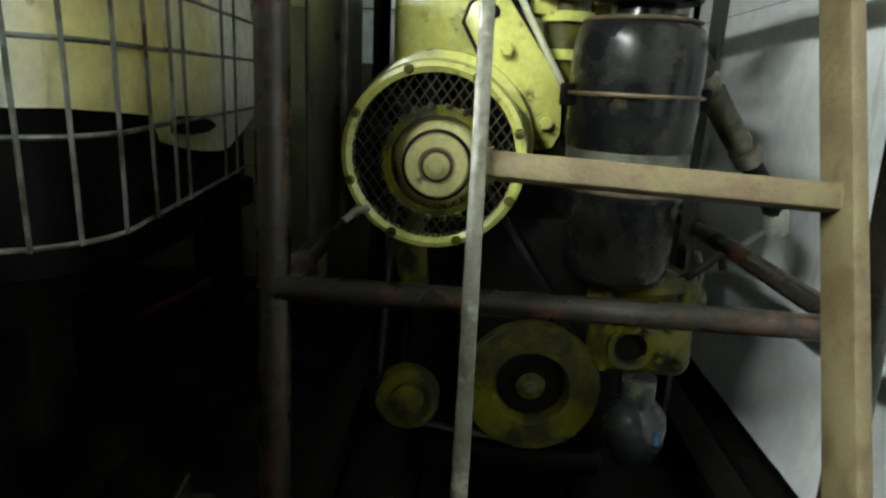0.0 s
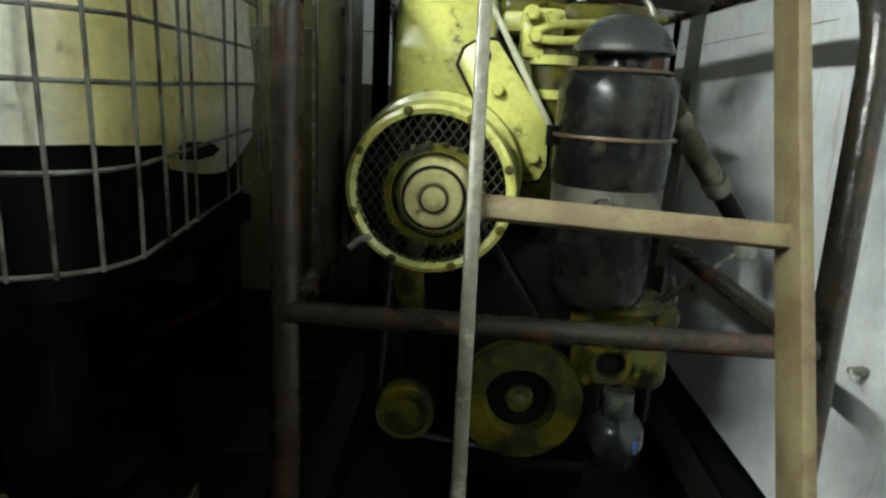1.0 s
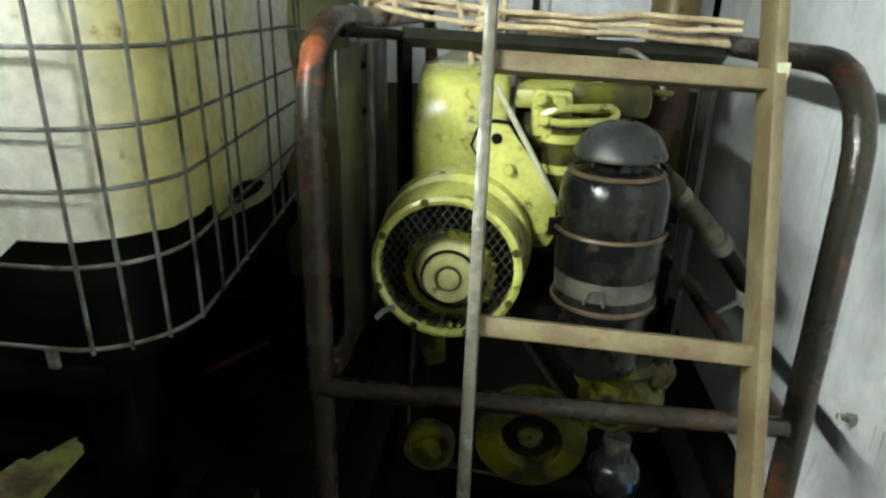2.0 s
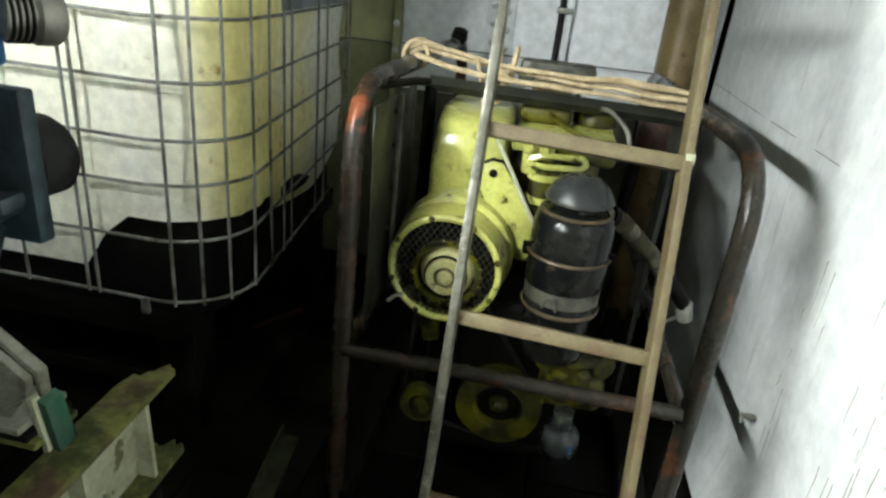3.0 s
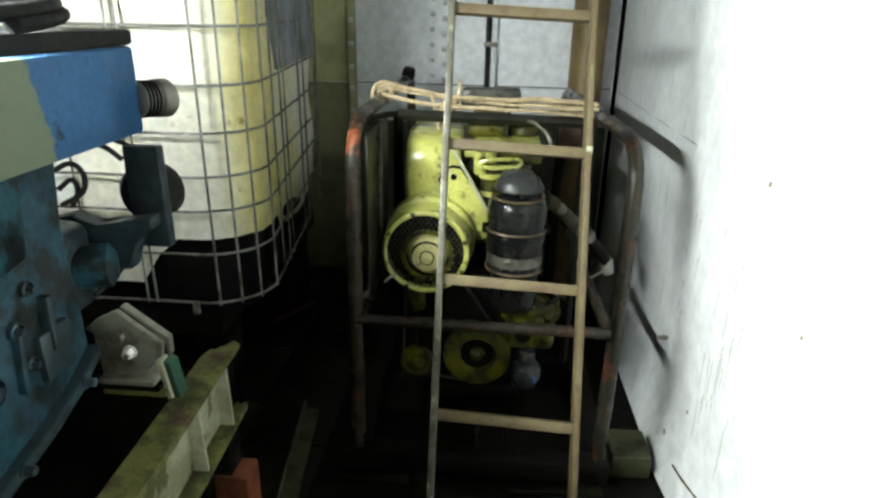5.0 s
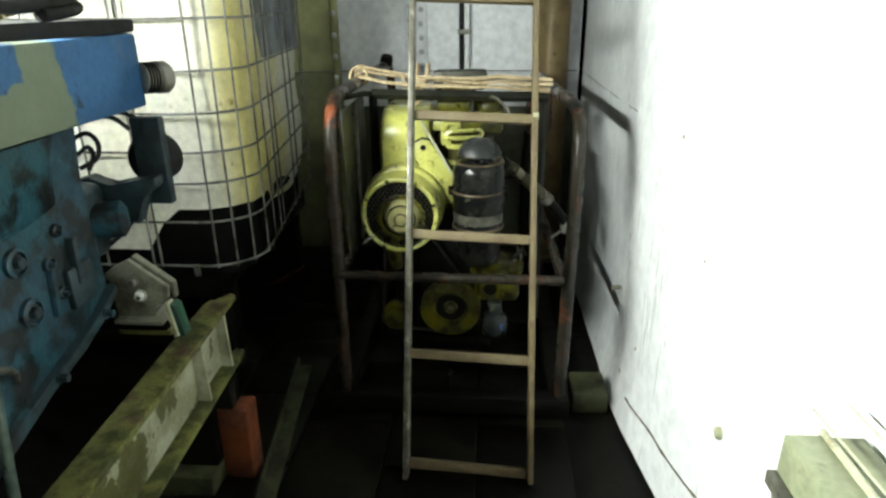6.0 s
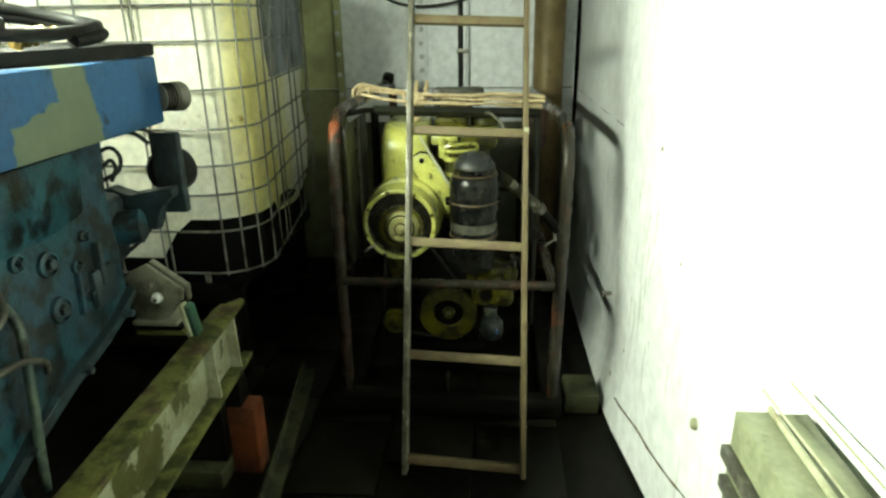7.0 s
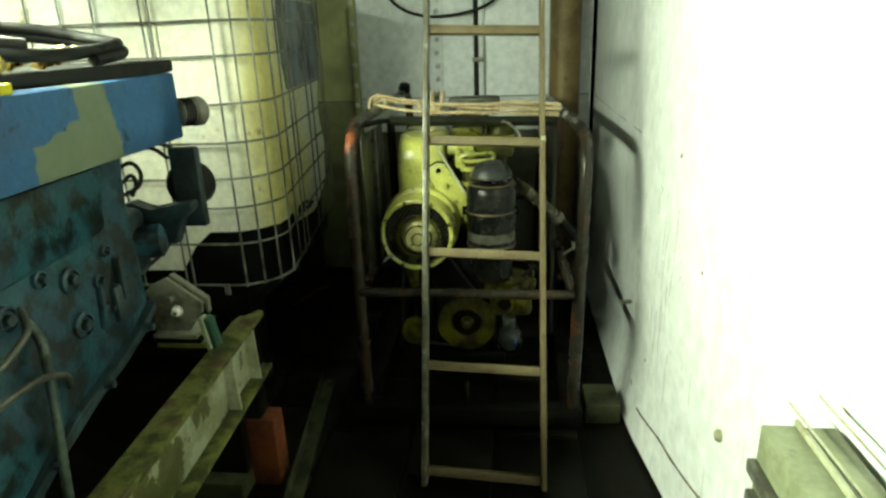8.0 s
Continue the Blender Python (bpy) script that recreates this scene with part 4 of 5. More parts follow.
part("pipe", tube([(0.260, 0.248, 0.534), (0.292, 0.258, 0.495), (0.316, 0.266, 0.462)], 0.0145, seg=14), OIL_SHADE_BLACK, hose)
part("elbow", lathe([(0.014, 0), (0.017, 0.004), (0.017, 0.040), (0.012, 0.046), (0.0, 0.046)], (0.326, 0.272, 0.428), (-0.25, -0.1, 1), seg=20), surface("grimy_white", (0.19, 0.19, 0.16), (0.10, 0.10, 0.08), 0.5, 0, 20), hose, "grimy white end fitting")
part("hanger", tube([(0.318, 0.270, 0.440), (0.300, 0.270, 0.425), (0.279, 0.270, 0.4095)], 0.004, seg=8), DUSTY, hose, "wire hanger to the cage rail")

# silencer standing behind the engine
silencer = thing("exhaust_silencer", (0.268, 0.80, 0.06), "rust-red upright silencer with a pale dusty top", "silencer")
part("shell", lathe([(0.030, 0.62), (0.046, 0.626), (0.048, 0.64), (0.048, 0.775), (0.045, 0.79), (0.028, 0.798), (0, 0.798)], (0.268, 0.80, 0), (0, 0, 1), seg=32), surface("rust_red_shell", (0.075, 0.035, 0.022), (0.04, 0.02, 0.014), 0.6, 0.1, 18, third=(0.12, 0.07, 0.03), third_scale=22, bump=0.3), silencer)
part("top_band", ring_lathe([(0.044, 0.770), (0.0495, 0.771), (0.0495, 0.789), (0.044, 0.790)], (0.268, 0.80, 0), (0, 0, 1), seg=32), surface("pale_dust", (0.32, 0.31, 0.29), (0.18, 0.17, 0.15), 0.8, 0, 24), silencer, "pale dusty band")
part("stand_pipe", tube([(0.235, 0.80, 0.63), (0.225, 0.80, 0.50), (0.225, 0.80, 0.066)], 0.018, seg=14, bend=0.05), OIL_SHADE_BLACK, silencer)

# generator head behind the engine
gen = thing("alternator", (-0.03, 0.62, 0.07), "dark round alternator behind the engine", "alternator")
part("shell", lathe([(0.10, 0), (0.15, 0.01), (0.155, 0.10), (0.12, 0.12), (0, 0.12)], (-0.03, 0.69, 0.30), (0, 1, 0), seg=36), OIL_SHADE_BLACK, gen)
part("foot", box((-0.14, 0.70, 0.07), (0.08, 0.79, 0.17), 0.01), OIL_SHADE_BLACK, gen)
muffler = solo("dark_bracket", roughened(box((-0.10, 0.60, 0.80), (0.08, 0.66, 0.865), 0.015), 0.002, 30), DUSTY, "dusty dark grey bracket on the engine top", "bracket")

# ---- liquid tote in its wire cage ----
tote = thing("liquid_tote", (-1.08, 0.55, 0.3), "yellowed plastic liquid tote cut open in a wire cage", "tank")
IX0, IX1, IY0, IY1 = -1.60, -0.543, 0.0, 0.96
RAD, SLANT = 0.14, 0.12


def outline(inset, n=10):
    """The tote's rounded outline from the rear of its right side round the front to its left side."""
    x1, y0, r = IX1 - inset, IY0 + inset, RAD - inset
    pts = [(x1, IY1 - inset)] + [(x1, IY1 - inset - (IY1 - inset - y0 - r) * k / 14) for k in range(1, 15)]
    pts += [(x1 - r + r * math.cos(a), y0 + r - r * math.sin(a)) for a in [math.pi / 2 * k / n for k in range(1, n + 1)]]
    pts += [(x1 - r - (x1 - r - IX0 - inset) * k / 18, y0) for k in range(1, 19)]
    pts += [(IX0 + inset, IY1 - inset)]
    return [(x - SLANT * max(0.0, y - 0.14) if x > -1 else x, y) for x, y in pts]


def cut_height(x, y):
    """The ragged lower edge of the plastic."""
    if y > 0.30:
        if y < 0.70:
            return 0.510 - 0.052 * math.sin((y - 0.30) / 0.4 * math.pi / 2)
        return 0.458 + 0.22 * (y - 0.70)
    if y > 0.08:
        return 0.566 - 0.09 * (y - 0.08)
    if x > -0.738:
        return 0.566
    if x > -0.81:
        return 0.525
    return 0.45


def bottle_mesh():
    bm = bmesh.new()
    base = []
    src = outline(0.02)
    for (ax, ay), (bx, by) in zip(src, src[1:]):
        n = max(1, int(math.hypot(bx - ax, by - ay) / 0.025))
        base += [(ax + (bx - ax) * k / n, ay + (by - ay) * k / n) for k in range(n)]
    base.append(src[-1])
    levels = 34
    cols = []
    for x, y in base:
        lo = cut_height(x, y)
        col = []
        for j in range(levels + 1):
            z = lo + (1.21 - lo) * j / levels
            flute = 0.0045 * math.sin(150 * (y - x)) if (y < 0.26 and x > -0.63) else 0.0
            bulge = flute + 0.006 * noise.noise((x * 6, y * 6, z * 5)) + 0.005 * math.sin(z * 22) * (1 if z > 0.6 else 0)
            col.append(bm.verts.new((x + bulge * (1 if y > 0.15 else 0.4), y - bulge * (0.6 if y < 0.15 else 0), z)))
        cols.append(col)
    for a, b in zip(cols, cols[1:]):
        for j in range(levels):
            bm.faces.new((a[j], b[j], b[j + 1], a[j + 1]))
    lid = [c[-1] for c in cols]
    bm.faces.new(lid)
    return bm


part("bottle", bottle_mesh(), BOTTLE, tote, "translucent white plastic turned yellow, lower edge cut away", smooth=50)
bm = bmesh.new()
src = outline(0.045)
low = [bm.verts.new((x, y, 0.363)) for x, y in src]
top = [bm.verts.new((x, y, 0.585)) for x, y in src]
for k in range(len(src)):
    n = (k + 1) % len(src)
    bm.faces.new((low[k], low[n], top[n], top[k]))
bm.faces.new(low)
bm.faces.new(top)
part("inner_tank", bm, INNER_BLACK, tote, "plain black body in the foot of the tote")
part("label_plate", prism([(-0.592, 0.36), (-0.573, 0.36), (-0.641, 0.93), (-0.660, 0.93)], 0.926, 1.195, "z"), surface("grey_label", (0.16, 0.18, 0.20), (0.12, 0.135, 0.15), 0.5, 0, 8, bump=0.05), tote, "plain grey information plate")
# no hole is cut; a black patch gives the darkness inside it
part("handle_recess", prism([(0.345, 0.530), (0.38, 0.541), (0.46, 0.538), (0.52, 0.528), (0.545, 0.516), (0.51, 0.507), (0.44, 0.507), (0.36, 0.516)], -0.615, -0.592, "x"), INNER_BLACK, tote, "black patch standing for the dark hole in the plastic")
rows = [0.412, 0.536, 0.641, 0.722, 0.820, 0.922, 1.043, 1.13, 1.205]
for z in rows:
    pts = [(x, y, z + 0.0015 * noise.noise((x * 7, y * 7, z * 20))) for x, y in outline(0.0)]
    part("ring_wire", tube(pts, 0.0033, seg=8), GALVA, tote)
wires = [(-0.634, -0.006), (-0.588, 0.016), (-0.555, 0.058), (-0.538, 0.125)]
wires += [(x, -0.006) for x in (-0.790, -0.812, -0.94, -1.03, -1.12, -1.21, -1.30, -1.39, -1.48)]
wires += [(-0.537 - SLANT * max(0.0, y - 0.14), y) for y in (0.22, 0.305, 0.363, 0.575, 0.66, 0.885, 0.945)]
for x, y in wires:
    jx, jy = random.uniform(-0.003, 0.003), random.uniform(-0.003, 0.003)
    part("post_wire", tube([(x, y, 0.411), (x + jx, y + jy * 0.3, 0.75), (x, y, 1.21)], 0.0030, seg=8), GALVA, tote)
part("foot_clip", box((-0.702, -0.014, 0.386), (-0.686, -0.004, 0.420), 0.003), GALVA, tote)
stand = thing("tote_stand", (-1.08, 0.55, 0), "black oily steel stand under the tote", "stand")
part("deck", box((-1.62, 0.05, 0.29), (-0.665, 0.94, 0.362), 0.01), OIL_SHADE_BLACK, stand)
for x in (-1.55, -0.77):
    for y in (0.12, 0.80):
        part("leg", box((x, y, -0.012), (x + 0.09, y + 0.09, 0.292), 0.006), OIL_SHADE_BLACK, stand)
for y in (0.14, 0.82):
    part("cross_bar", box((-1.5, y, 0.09), (-0.71, y + 0.05, 0.13), 0.004), OIL_SHADE_BLACK, stand)

# ---- the blue engine ----
blue = thing("blue_engine", (-1.0, -0.8, 0), "large worn blue and teal diesel engine on a steel beam", "engine")
cover = part("top_cover", box((-1.20, -1.55, 0.897), (-0.553, -0.372, 1.026), 0.006), BLUE, blue, "blue cover with grey paint patches")
KA = Vector((0.55, 1.0, -0.05)).normalized()
knob = part("end_cap", lathe([(0.020, 0), (0.026, 0.004), (0.026, 0.03), (0.030, 0.034), (0.030, 0.052), (0.025, 0.059), (0, 0.059)], (-0.560, -0.373, 0.947), KA, seg=28), DULL_METAL, blue, "grimy ribbed metal end cap")
for k in range(4):
    part("rib", ring_lathe([(0.025, 0), (0.0285, 0.001), (0.0285, 0.003), (0.025, 0.004)], Vector((-0.560, -0.373, 0.947)) + KA * (0.006 + 0.006 * k), KA, seg=28), OIL_SHADE_BLACK, knob)
side = [(-0.520, 0.893), (-0.538, 0.80), (-0.545, 0.735), (-0.530, 0.70), (-0.528, 0.60), (-0.58, 0.570), (-0.64, 0.550), (-0.74, 0.525), (-0.85, 0.49), (-0.92, 0.45), (-1.10, 0.42), (-1.6, 0.42), (-1.6, 0.893)]
block = part("block", prism(side, -1.15, -0.603, "x", bev=0.006), TEAL, blue, "teal cast iron block, chipped and oily")
edge = [(-0.526, 0.602), (-0.58, 0.572), (-0.64, 0.552), (-0.74, 0.527), (-0.85, 0.492), (-0.92, 0.452), (-1.10, 0.424)]
lip = edge + [(y, z - 0.020) for y, z in reversed(edge)]
flange = part("flange_rim", prism(lip, -0.66, -0.588, "x", bev=0.003), TEAL_DARK, blue, "oily slanted flange rim")
for y, z in ((-0.572, 0.568), (-0.715, 0.527), (-0.87, 0.477)):
    part("rim_bolt", hexbolt((-0.588, y, z - 0.004), (1, 0, 0), 0.0075, 0.012), TEAL_DARK, flange)
raised = part("raised_panel", roughened(prism([(-0.60, 0.885), (-0.62, 0.78), (-0.70, 0.765), (-0.95, 0.765), (-1.5, 0.765), (-1.5, 0.885)], -0.61, -0.594, "x", bev=0.005), 0.001, 30), TEAL, blue)
part("rib", prism([(-0.612, 0.72), (-0.600, 0.72), (-0.604, 0.64), (-0.616, 0.64)], -0.61, -0.588, "x", bev=0.003), TEAL_DARK, blue)
part("rib", prism([(-0.668, 0.70), (-0.658, 0.70), (-0.668, 0.61), (-0.678, 0.61)], -0.61, -0.592, "x", bev=0.003), TEAL, blue)
for y, z, r in ((-0.728, 0.724, 0.018), (-0.722, 0.641, 0.019), (-0.663, 0.695, 0.010), (-0.791, 0.750, 0.012), (-0.65, 0.64, 0.009), (-0.87, 0.72, 0.018), (-0.94, 0.63, 0.018), (-0.63, 0.74, 0.009)):
    boss = part("boss", lathe([(r * 1.25, 0), (r * 1.2, 0.008), (r * 0.95, 0.010), (r * 0.9, 0.004), (0, 0.004)], (-0.604, y, z), (1, 0, 0), seg=20), TEAL, blue)
    part("core_bolt", hexbolt((-0.5995, y, z), (1, 0, 0), r * 0.55, 0.010), TEAL_DARK, boss)
part("cover_plate", box((-0.61, -0.635, 0.600), (-0.592, -0.570, 0.672), 0.006), TEAL_DARK, blue)
part("sump", roughened(box((-1.10, -1.55, 0.12), (-0.672, -0.80, 0.44), 0.03), 0.004, 12), TEAL, blue, "blue-green sump under the block")
part("coolant_pipe", tube([(-0.60, -0.835, 0.70), (-0.578, -0.84, 0.672), (-0.575, -0.85, 0.60), (-0.577, -0.865, 0.47), (-0.58, -0.87, 0.40)], 0.0075, seg=12, bend=0.03), PIPE, blue, "chipped grey-green pipe down the block")
part("fuel_hose", tube([(-0.60, -1.02, 0.60), (-0.57, -0.94, 0.632), (-0.562, -0.87, 0.632), (-0.572, -0.815, 0.60), (-0.595, -0.79, 0.565)], 0.0055, seg=10, bend=0.06), DUSTY, blue, "thin dirty hose looping on the block")
part("fuel_hose", tube([(-0.60, -1.0, 0.655), (-0.57, -0.93, 0.675), (-0.575, -0.86, 0.70), (-0.60, -0.84, 0.725)], 0.0055, seg=10, bend=0.04), DUSTY, blue)
# end gear: pump with its bracket
part("pump_plate", box((-0.580, -0.402, 0.714), (-0.522, -0.380, 0.880), 0.004), TEAL_DARK, blue, "dark teal upright pump plate")
roller = part("pump_cover", lathe([(0.0, 0), (0.038, 0.002), (0.046, 0.010), (0.046, 0.052), (0.04, 0.06), (0.0, 0.06)], (-0.572, -0.380, 0.793), (0.12, 1, 0.0), seg=32), RUBBER, blue, "black round pump cover")
part("pump_arm", roughened(prism([(-0.70, 0.765), (-0.658, 0.776), (-0.62, 0.755), (-0.58, 0.768), (-0.530, 0.776), (-0.530, 0.757), (-0.565, 0.735), (-0.575, 0.684), (-0.62, 0.690), (-0.70, 0.68)], -0.435, -0.403, "y", bev=0.005), 0.0015, 30), TEAL_DARK, blue)
part("pump_body", roughened(box((-0.72, -0.56, 0.63), (-0.632, -0.43, 0.77), 0.018, seg=3), 0.004, 26), TEAL_DARK, blue, "oily black pump body")
part("pump_body", roughened(lathe([(0.02, 0), (0.035, 0.005), (0.035, 0.06), (0.02, 0.07), (0, 0.07)], (-0.655, -0.47, 0.70), (1, 0.4, 0), seg=20), 0.002, 40), TEAL, blue)
part("pump_neck", roughened(box((-0.70, -0.55, 0.77), (-0.655, -0.46, 0.895), 0.012, seg=3), 0.003, 26), TEAL_DARK, blue)
for pts in ([(-0.66, -0.46, 0.875), (-0.632, -0.42, 0.892), (-0.60, -0.40, 0.893), (-0.57, -0.385, 0.875), (-0.535, -0.375, 0.845)],
            [(-0.67, -0.45, 0.845), (-0.645, -0.43, 0.86), (-0.63, -0.425, 0.84), (-0.632, -0.43, 0.81), (-0.66, -0.45, 0.795)],
            [(-0.66, -0.45, 0.82), (-0.648, -0.43, 0.835), (-0.64, -0.43, 0.815), (-0.65, -0.44, 0.79)],
            [(-0.65, -0.46, 0.885), (-0.60, -0.42, 0.888), (-0.575, -0.41, 0.86)],
            [(-0.62, -0.47, 0.655), (-0.605, -0.44, 0.67), (-0.585, -0.42, 0.70)]):
    part("loom", tube(pts, 0.0042, seg=8, bend=0.02), RUBBER, blue)
# mounting foot
foot = part("mount_foot", prism([(-0.676, 0.571), (-0.655, 0.590), (-0.618, 0.608), (-0.546, 0.551), (-0.550, 0.526), (-0.585, 0.500)], -0.432, -0.420, "y", bev=0.002), GREY_BRACKET, blue, "chipped grey engine mount")
part("web", prism([(-0.618, 0.609), (-0.612, 0.612), (-0.540, 0.556), (-0.540, 0.522), (-0.5455, 0.520), (-0.5455, 0.552)], -0.4195, -0.404, "y", bev=0.0015), GREY_BRACKET, foot)
part("gusset", prism([(-0.674, 0.566), (-0.588, 0.497), (-0.572, 0.505), (-0.590, 0.478), (-0.668, 0.476)], -0.4195, -0.408, "y", bev=0.002), GREY_BRACKET, foot, "grey gusset plate in shade")
for k in range(3):
    part("shim", box((-0.672, -0.432 + 0.004 * k, 0.464 - 0.013 * k), (-0.572 + 0.006 * k, -0.35, 0.474 - 0.013 * k), 0.0015), (GREY_BRACKET, OIL_SHADE_BLACK, BEAM)[k], foot)
part("mount_bolt", hexbolt((-0.603, -0.4325, 0.533), Y, 0.009, 0.012), WHITE_PLASTIC, foot, "pale bolt head")
part("mount_bolt", hexbolt((-0.613, -0.4325, 0.562), Y, 0.008, 0.010), DULL_METAL, foot)
part("stud", rod((-0.600, -0.440, 0.533), (-0.600, -0.452, 0.534), 0.004, seg=10), DULL_METAL, foot)
part("pale_shim", prism([(-0.575, 0.502), (-0.566, 0.504), (-0.553, 0.418), (-0.562, 0.418)], -0.41, -0.385, "y", bev=0.001), BEAM_PALE, foot, "pale folded shim")
part("green_shim", prism([(-0.5645, 0.500), (-0.553, 0.494), (-0.541, 0.418), (-0.5515, 0.418)], -0.405, -0.375, "y", bev=0.001), surface("green_paint", (0.02, 0.075, 0.04), (0.015, 0.045, 0.03), 0.5), foot, "dark green painted shim")

# coil of hose with brass fittings on the cover
coil = thing("hose_coil", (-0.68, -0.62, 1.032), "coil of black hose with brass fittings lying on the blue cover", "hose")
pts = []
for k in range(58):
    a = 2 * math.pi * k / 30
    grow = 1 - 0.05 * (k // 30)
    pts.append((-0.690 + 0.118 * grow * math.cos(a), -0.590 + 0.205 * grow * math.sin(a), 1.0605 + 0.019 * (1 - math.cos(a)) + 0.014 * k / 30 + 0.003 * math.sin(a * 3)))
part("hose", tube(pts, 0.0105, seg=10), RUBBER, coil)
for (x, y, z), ax, r in (((-0.640, -0.640, 1.066), (0.2, 1, 0.1), 1.2), ((-0.650, -0.70, 1.068), (0.4, 1, 0.2), 1.3), ((-0.625, -0.74, 1.066), (0.5, -1, 0.1), 1.4), ((-0.66, -0.79, 1.070), (0.3, -1, 0.2), 1.2), ((-0.64, -0.60, 1.067), (1, 0.5, 0.3), 1.1), ((-0.67, -0.67, 1.078), (-0.4, 1, 0.4), 1.2), ((-0.63, -0.80, 1.064), (1, -0.3, 0.3), 1.3)):
    f = part("fitting", lathe([(0.008 * r, 0), (0.008 * r, 0.015), (0.013 * r, 0.016), (0.013 * r, 0.028), (0.007 * r, 0.029), (0.007 * r, 0.045), (0, 0.045)], (x, y, z), ax, seg=12), BRASS, coil, "brass hose fitting")
    part("nut", lathe([(0.015 * r, 0), (0.015 * r, 0.008), (0.0, 0.008)], Vector((x, y, z)) + Vector(ax).normalized() * 0.004, ax, seg=6), BRASS, f)
mat_pad = solo("rubber_mat", roughened(prism([(-0.80, -0.86), (-0.635, -0.86), (-0.600, -0.66), (-0.562, -0.47), (-0.556, -0.362), (-0.60, -0.356), (-0.80, -0.37)], 1.0265, 1.0500, "z", bev=0.006), 0.002, 30), RUBBER, "thick black rubber mat under the hose coil", "mat")
yellow_strip = solo("yellow_strap", box((-0.66, -0.93, 1.0263), (-0.556, -0.80, 1.041), 0.003), surface("yellow_webbing", (0.55, 0.50, 0.02), (0.45, 0.40, 0.02), 0.7), "yellow strap lying on the blue cover", "strap")

# ---- the steel beam and what carries it ----
beam = thing("steel_beam", (-0.55, -0.7, 0.26), "mossy pale-painted steel I-beam carrying the blue engine", "beam")


def skewed(bm):
    """The beam does not lie square to the room."""
    for v in bm.verts:
        v.co.x += 0.05 * (-0.2 - v.co.y)
    return bm


def flange_plate(x0, x1, y0, y1, z0, z1, ragged):
    """A rolled flange whose far end has been cut by hand."""
    n = 9
    tip = [(x0 + (x1 - x0) * k / n, y1 + ragged * (noise.noise((k * 0.9, z0 * 30, 2.0)) + 0.9 * k / n)) for k in range(n + 1)]
    return skewed(prism([(x1, y0), (x0, y0)] + tip, z0, z1, "z", bev=0.0015))


part("top_flange", roughened(flange_plate(-0.570, -0.513, -1.75, -0.245, 0.414, 0.427, 0.045), 0.0012, 40), BEAM, beam)
part("web", skewed(box((-0.553, -1.75, 0.2735), (-0.543, -0.255, 0.4135), 0.001)), BEAM_WEB, beam, "pale flaking paint on the web")
part("bottom_flange", flange_plate(-0.576, -0.511, -1.75, -0.215, 0.260, 0.273, 0.025), BEAM, beam)
for y, lab in ((-0.415, "pale painted stiffener"), (-0.275, "pale painted end stiffener")):
    part("stiffener", skewed(prism([(-0.5425, 0.2735), (-0.515, 0.2735), (-0.519, 0.4135), (-0.5425, 0.4135)], y, y + 0.008, "y")), BEAM_PALE, beam, lab)
part("weld_seam", skewed(roughened(tube([(-0.541, -1.7, 0.411), (-0.541, -1.0, 0.411), (-0.541, -0.42, 0.411)], 0.004, seg=6), 0.002, 60)), BEAM, beam)
trestle = thing("timber_block", (-0.52, -0.27, 0), "orange-painted timber block under the beam end", "timber")
part("wedge", box((-0.541, -0.33, 0.1905), (-0.500, -0.275, 0.2595), 0.004), OIL_SHADE_BLACK, trestle, "black wedge")
part("post", roughened(box((-0.540, -0.335, -0.012), (-0.468, -0.268, 0.190), 0.006), 0.002, 30), ORANGE, trestle)
part("cap", box((-0.66, -0.36, 0.050), (-0.5415, -0.24, 0.2595), 0.005), OIL_SHADE_BLACK, trestle, "black oily packing block")
part("low_block", roughened(box((-0.70, -0.40, -0.012), (-0.5415, -0.24, 0.0495), 0.006), 0.002, 24), MOSS_WOOD, trestle, "dark low timber block")
part("lever", rod((-0.585, 0.2, 0.263), (-0.465, 0.2, 0.33), 0.006, seg=12, bev=0.002), RED, stand, "dark red lever")
angle_bar = thing("angle_bar", (-0.45, -0.1, 0), "mossy angle iron lying on the floor", "steel bar")
part("flat_leg", prism([(-0.498, 0.17), (-0.463, 0.17), (-0.388, -0.46), (-0.423, -0.46)], -0.002, 0.005, "z"), MOSS_WOOD, angle_bar)
part("standing_leg", prism([(-0.5035, 0.17), (-0.4985, 0.17), (-0.4235, -0.46), (-0.4285, -0.46)], -0.002, 0.036, "z"), MOSS_WOOD, angle_bar)

# ---- boards against the white wall ----
boards = thing("board_stack", (0.46, -1.10, 0), "olive boards with pale edges stacked against the white wall", "boards")
for k, (x0, x1) in enumerate(((0.414, 0.4535), (0.4605, 0.499))):
    part("board", box((x0, -1.75, 0.29), (x1, -0.932, 0.625 - 0.002 * k), 0.002), OLIVE, boards)
part("pale_strip", box((0.4540, -1.75, 0.30), (0.4600, -0.926, 0.630), 0.001), BEAM_PALE, boards)
for z in (0.572, 0.532, 0.487, 0.437):
    part("edge_lath", box((0.402, -1.75, z - 0.012), (0.4135, -0.938 + 0.004 * math.sin(z * 90), z + 0.006), 0.002), DUSTY, boards)
part("stand", box((0.405, -1.75, -0.012), (0.496, -0.945, 0.289), 0.004), OLIVE, boards)
for x, y, z in ((0.4570, -0.902, 0.637), (0.4840, -0.913, 0.655)):
    part("wire", tube([(x, -1.75, z + 0.012), (x, -1.12, z + 0.008), (x, y, z)], 0.0016, seg=6), BEAM_PALE, boards)

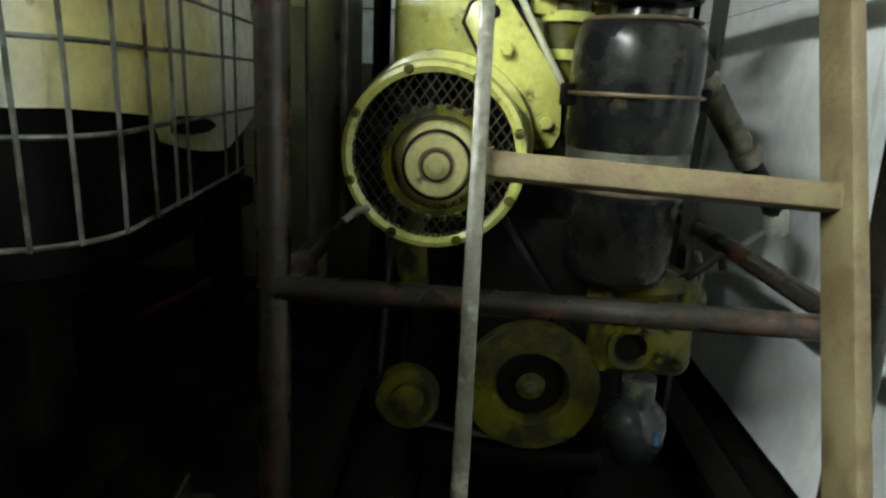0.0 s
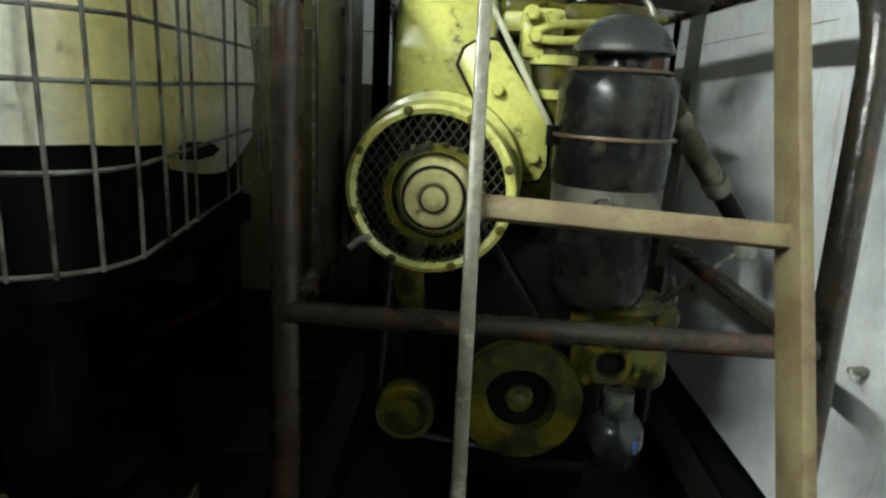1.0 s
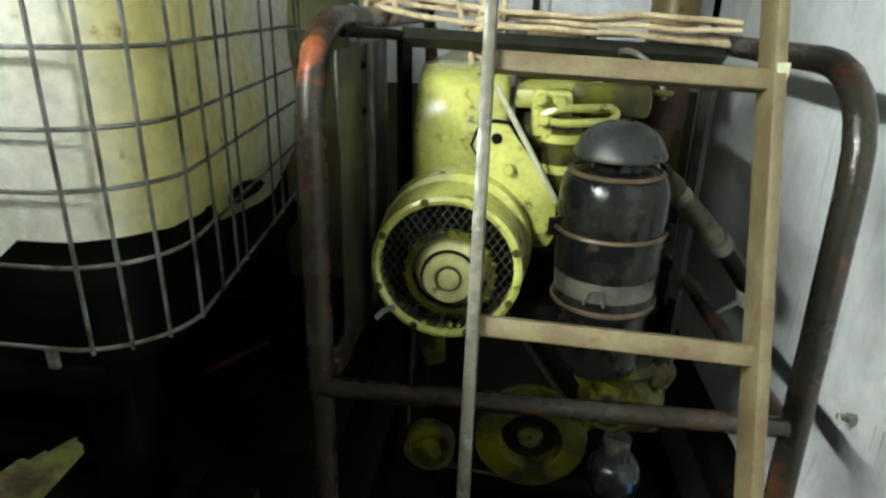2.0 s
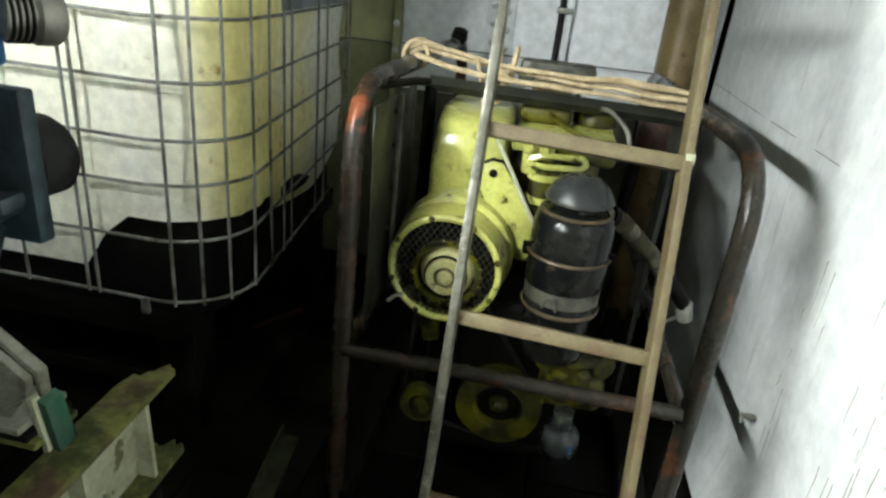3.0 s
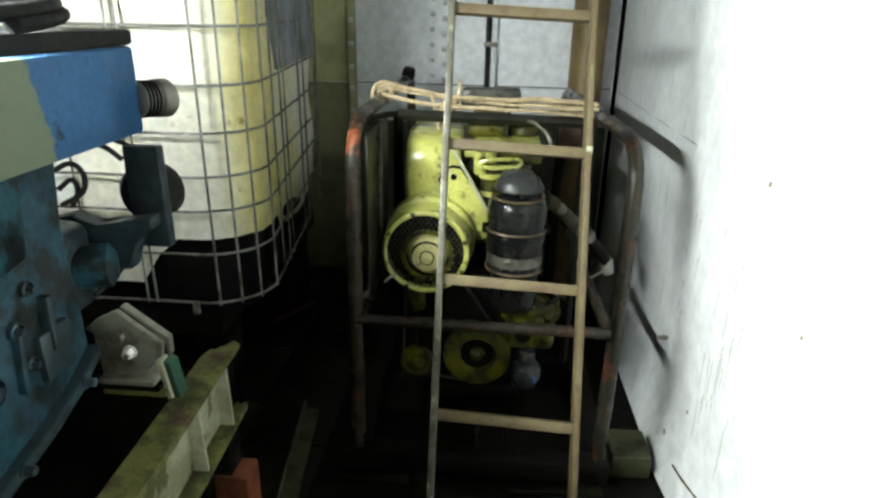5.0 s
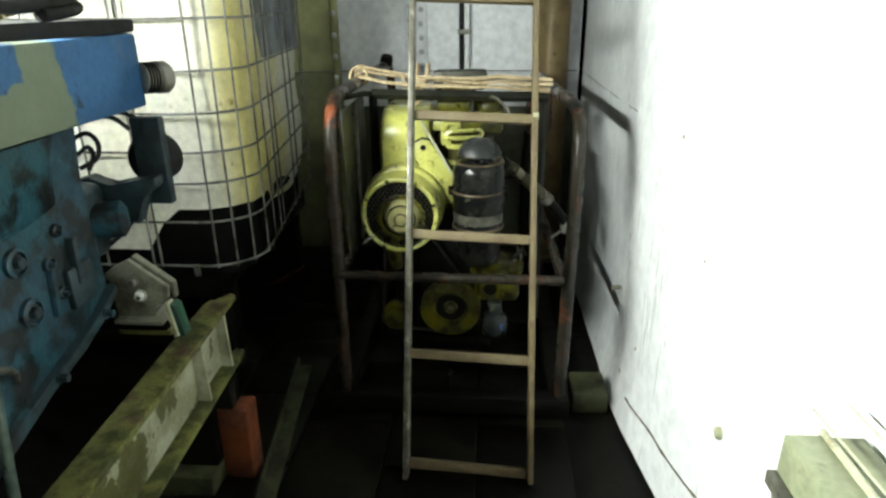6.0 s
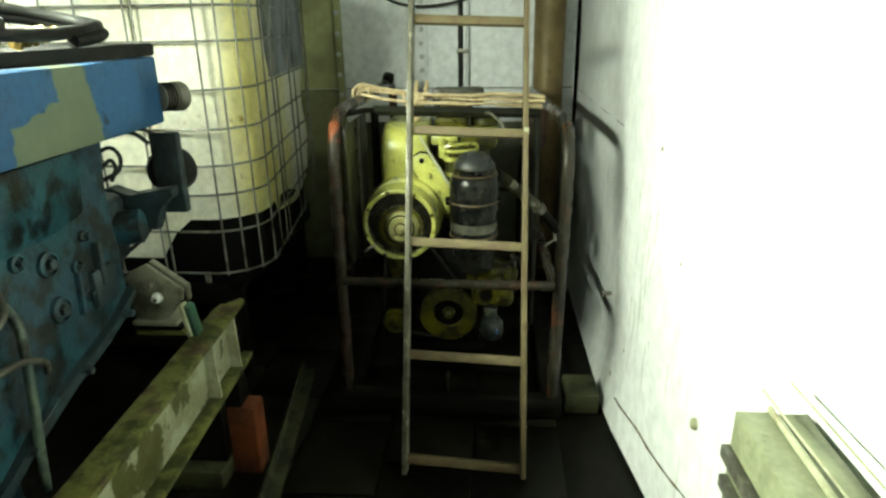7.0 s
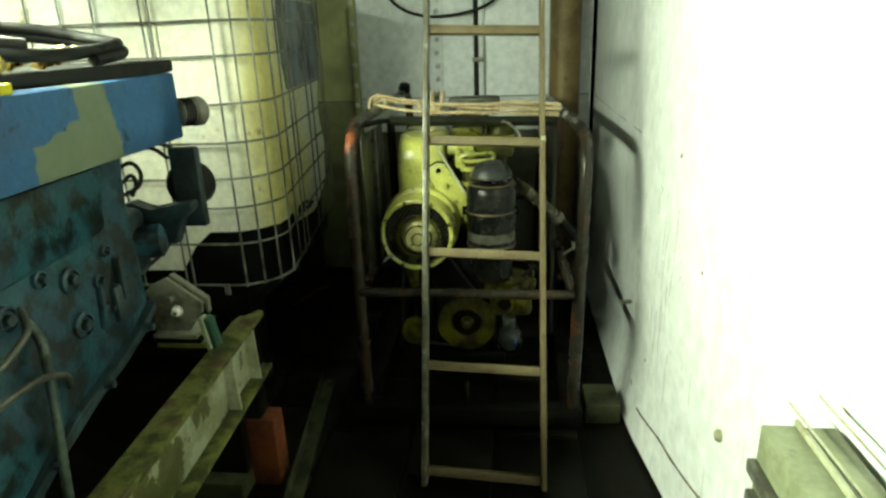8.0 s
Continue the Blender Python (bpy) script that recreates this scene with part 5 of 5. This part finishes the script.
part("paint_spot", roughened(box((0.190, ladder_y(0.82) - 0.0275, 0.812), (0.2032, ladder_y(0.82) - 0.0235, 0.828), 0.001), 0.001, 80), BEAM_PALE, ladder, "pale paint spot on the stile")

# ---- small things on the wall and the floor ----
tap = thing("wall_tap", (0.45, 0.164, 0.299), "small grey pipe stub with a nut on the white wall", "tap")
part("stub", rod((0.476, 0.164, 0.299), (0.446, 0.161, 0.300), 0.0055, seg=12, bev=0.002), DULL_METAL, tap)
part("nut", rod((0.468, 0.163, 0.299), (0.461, 0.1625, 0.299), 0.008, seg=6), DULL_METAL, tap)
part("handle", rod((0.449, 0.161, 0.305), (0.447, 0.150, 0.290), 0.0025, seg=8), DULL_METAL, tap)
stub = thing("wall_stud", (0.46, -0.574, 0.349), "chipped paint lump on the white wall", "stud")
part("lump", roughened(lathe([(0.013, 0), (0.012, 0.004), (0.006, 0.010), (0, 0.011)], (right_x(-0.585, 0.362), -0.585, 0.362), (-1, 0, 0.1), seg=14), 0.003, 70), BEAM_PALE, stub)
crack = part("crack", tube([(right_x(y, z) - 0.001, y, z) for y, z in ((-0.06, 0.075), (-0.116, 0.084), (-0.19, 0.098), (-0.261, 0.114), (-0.33, 0.122), (-0.403, 0.138), (-0.50, 0.165), (-0.597, 0.196), (-0.72, 0.215))], 0.0026, seg=6, bend=0.03, wobble=0.8), RING_RUST, wall_right, "rusty crack along the foot of the wall")
part("seam", tube([(right_x(y, 0.797) - 0.0005, y, 0.797) for y in (0.2, 0.5, 0.8, 1.0, 1.22)], 0.0009, seg=6), DUSTY, wall_right, "thin dark plate seam")
GRIME = surface("brown_drip", (0.24, 0.23, 0.17), (0.15, 0.14, 0.10), 0.8, 0, 30)
for k in range(48):
    y0 = random.choice((-0.14, -0.13, -0.17, -0.11, -0.2, -0.24, -0.28, 0.10, 0.12)) + random.gauss(0, 0.025)
    z0 = random.uniform(0.30, 0.72)
    long = random.uniform(0.015, 0.11)
    pts = [(right_x(y0 + 0.002 * j, z0 - long * j / 4) + 0.0002, y0 + 0.004 * noise.noise((y0 * 50, j, k)), z0 - long * j / 4) for j in range(5)]
    part("paint_drip", tube(pts, lambda s: 0.0009 * (1 - 0.6 * s), seg=6, flat=1.0), GRIME, wall_right)
for y, z, r in ((-0.218, 0.813, 0.006), (0.044, 0.094, 0.009), (-0.42, 0.62, 0.004), (-0.05, 0.22, 0.005)):
    part("paint_chip", roughened(lathe([(r, 0), (r * 0.8, 0.0015), (0, 0.002)], (right_x(y, z), y, z), (-1, 0, 0), seg=12), 0.0015, 120), GRIME, wall_right)
timber = solo("floor_timber", roughened(box((0.33, -0.02, -0.01), (0.43, 0.10, 0.055), 0.008), 0.002, 30), MOSS_WOOD, "mossy timber offcut beside the cage foot", "timber")

# ---- lamp ----
lamp = thing("ceiling_lamp", LAMP, "fluorescent tube lamp hung low over the blue engine", "lamp")
glow = bpy.data.materials.new("lamp_tube_glow")
glow.use_nodes = True
gb = glow.node_tree.nodes["Principled BSDF"]
gb.inputs["Emission Color"].default_value, gb.inputs["Emission Strength"].default_value = (*LAMP_COLOUR, 1), LAMP_GLOW
part("tube", rod((LAMP[0], LAMP[1] - LAMP_LENGTH / 2, LAMP[2]), (LAMP[0], LAMP[1] + LAMP_LENGTH / 2, LAMP[2]), 0.016, seg=12), glow, lamp, "glowing white tube")
for s in (-1, 1):
    y = LAMP[1] + s * (LAMP_LENGTH / 2 + 0.02)
    part("end_holder", box((LAMP[0] - 0.02, y - 0.018, LAMP[2] - 0.025), (LAMP[0] + 0.02, y + 0.018, LAMP[2] + 0.09), 0.004), WHITE_PLASTIC, lamp)
    part("hanger", rod((LAMP[0], y, LAMP[2] + 0.14), (LAMP[0], y, ROOM_TOP), 0.004, seg=8), DULL_METAL, lamp)
part("housing", box((LAMP[0] - 0.05, LAMP[1] - LAMP_LENGTH / 2 - 0.05, LAMP[2] + 0.09), (LAMP[0] + 0.05, LAMP[1] + LAMP_LENGTH / 2 + 0.05, LAMP[2] + 0.14), 0.008), WHITE_PLASTIC, lamp)

# ---- floor plates, last ----
plate = None
x = ROOM_LEFT + 0.02
col = 0
while x < 0.42:
    w = 0.235
    y = -2.2 + (0.12 if col % 2 else 0)
    while y < 1.3:
        if -0.95 < x and x + w < 0.47:
            if plate is None:
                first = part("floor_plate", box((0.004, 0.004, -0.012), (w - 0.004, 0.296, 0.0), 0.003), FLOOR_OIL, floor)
                plate = first.data
            else:
                first = new("floor_plate", plate)
                first.parent = floor
            first.location = (x, y, random.uniform(-0.002, 0.0))
        y += 0.30
    x += w
    col += 1
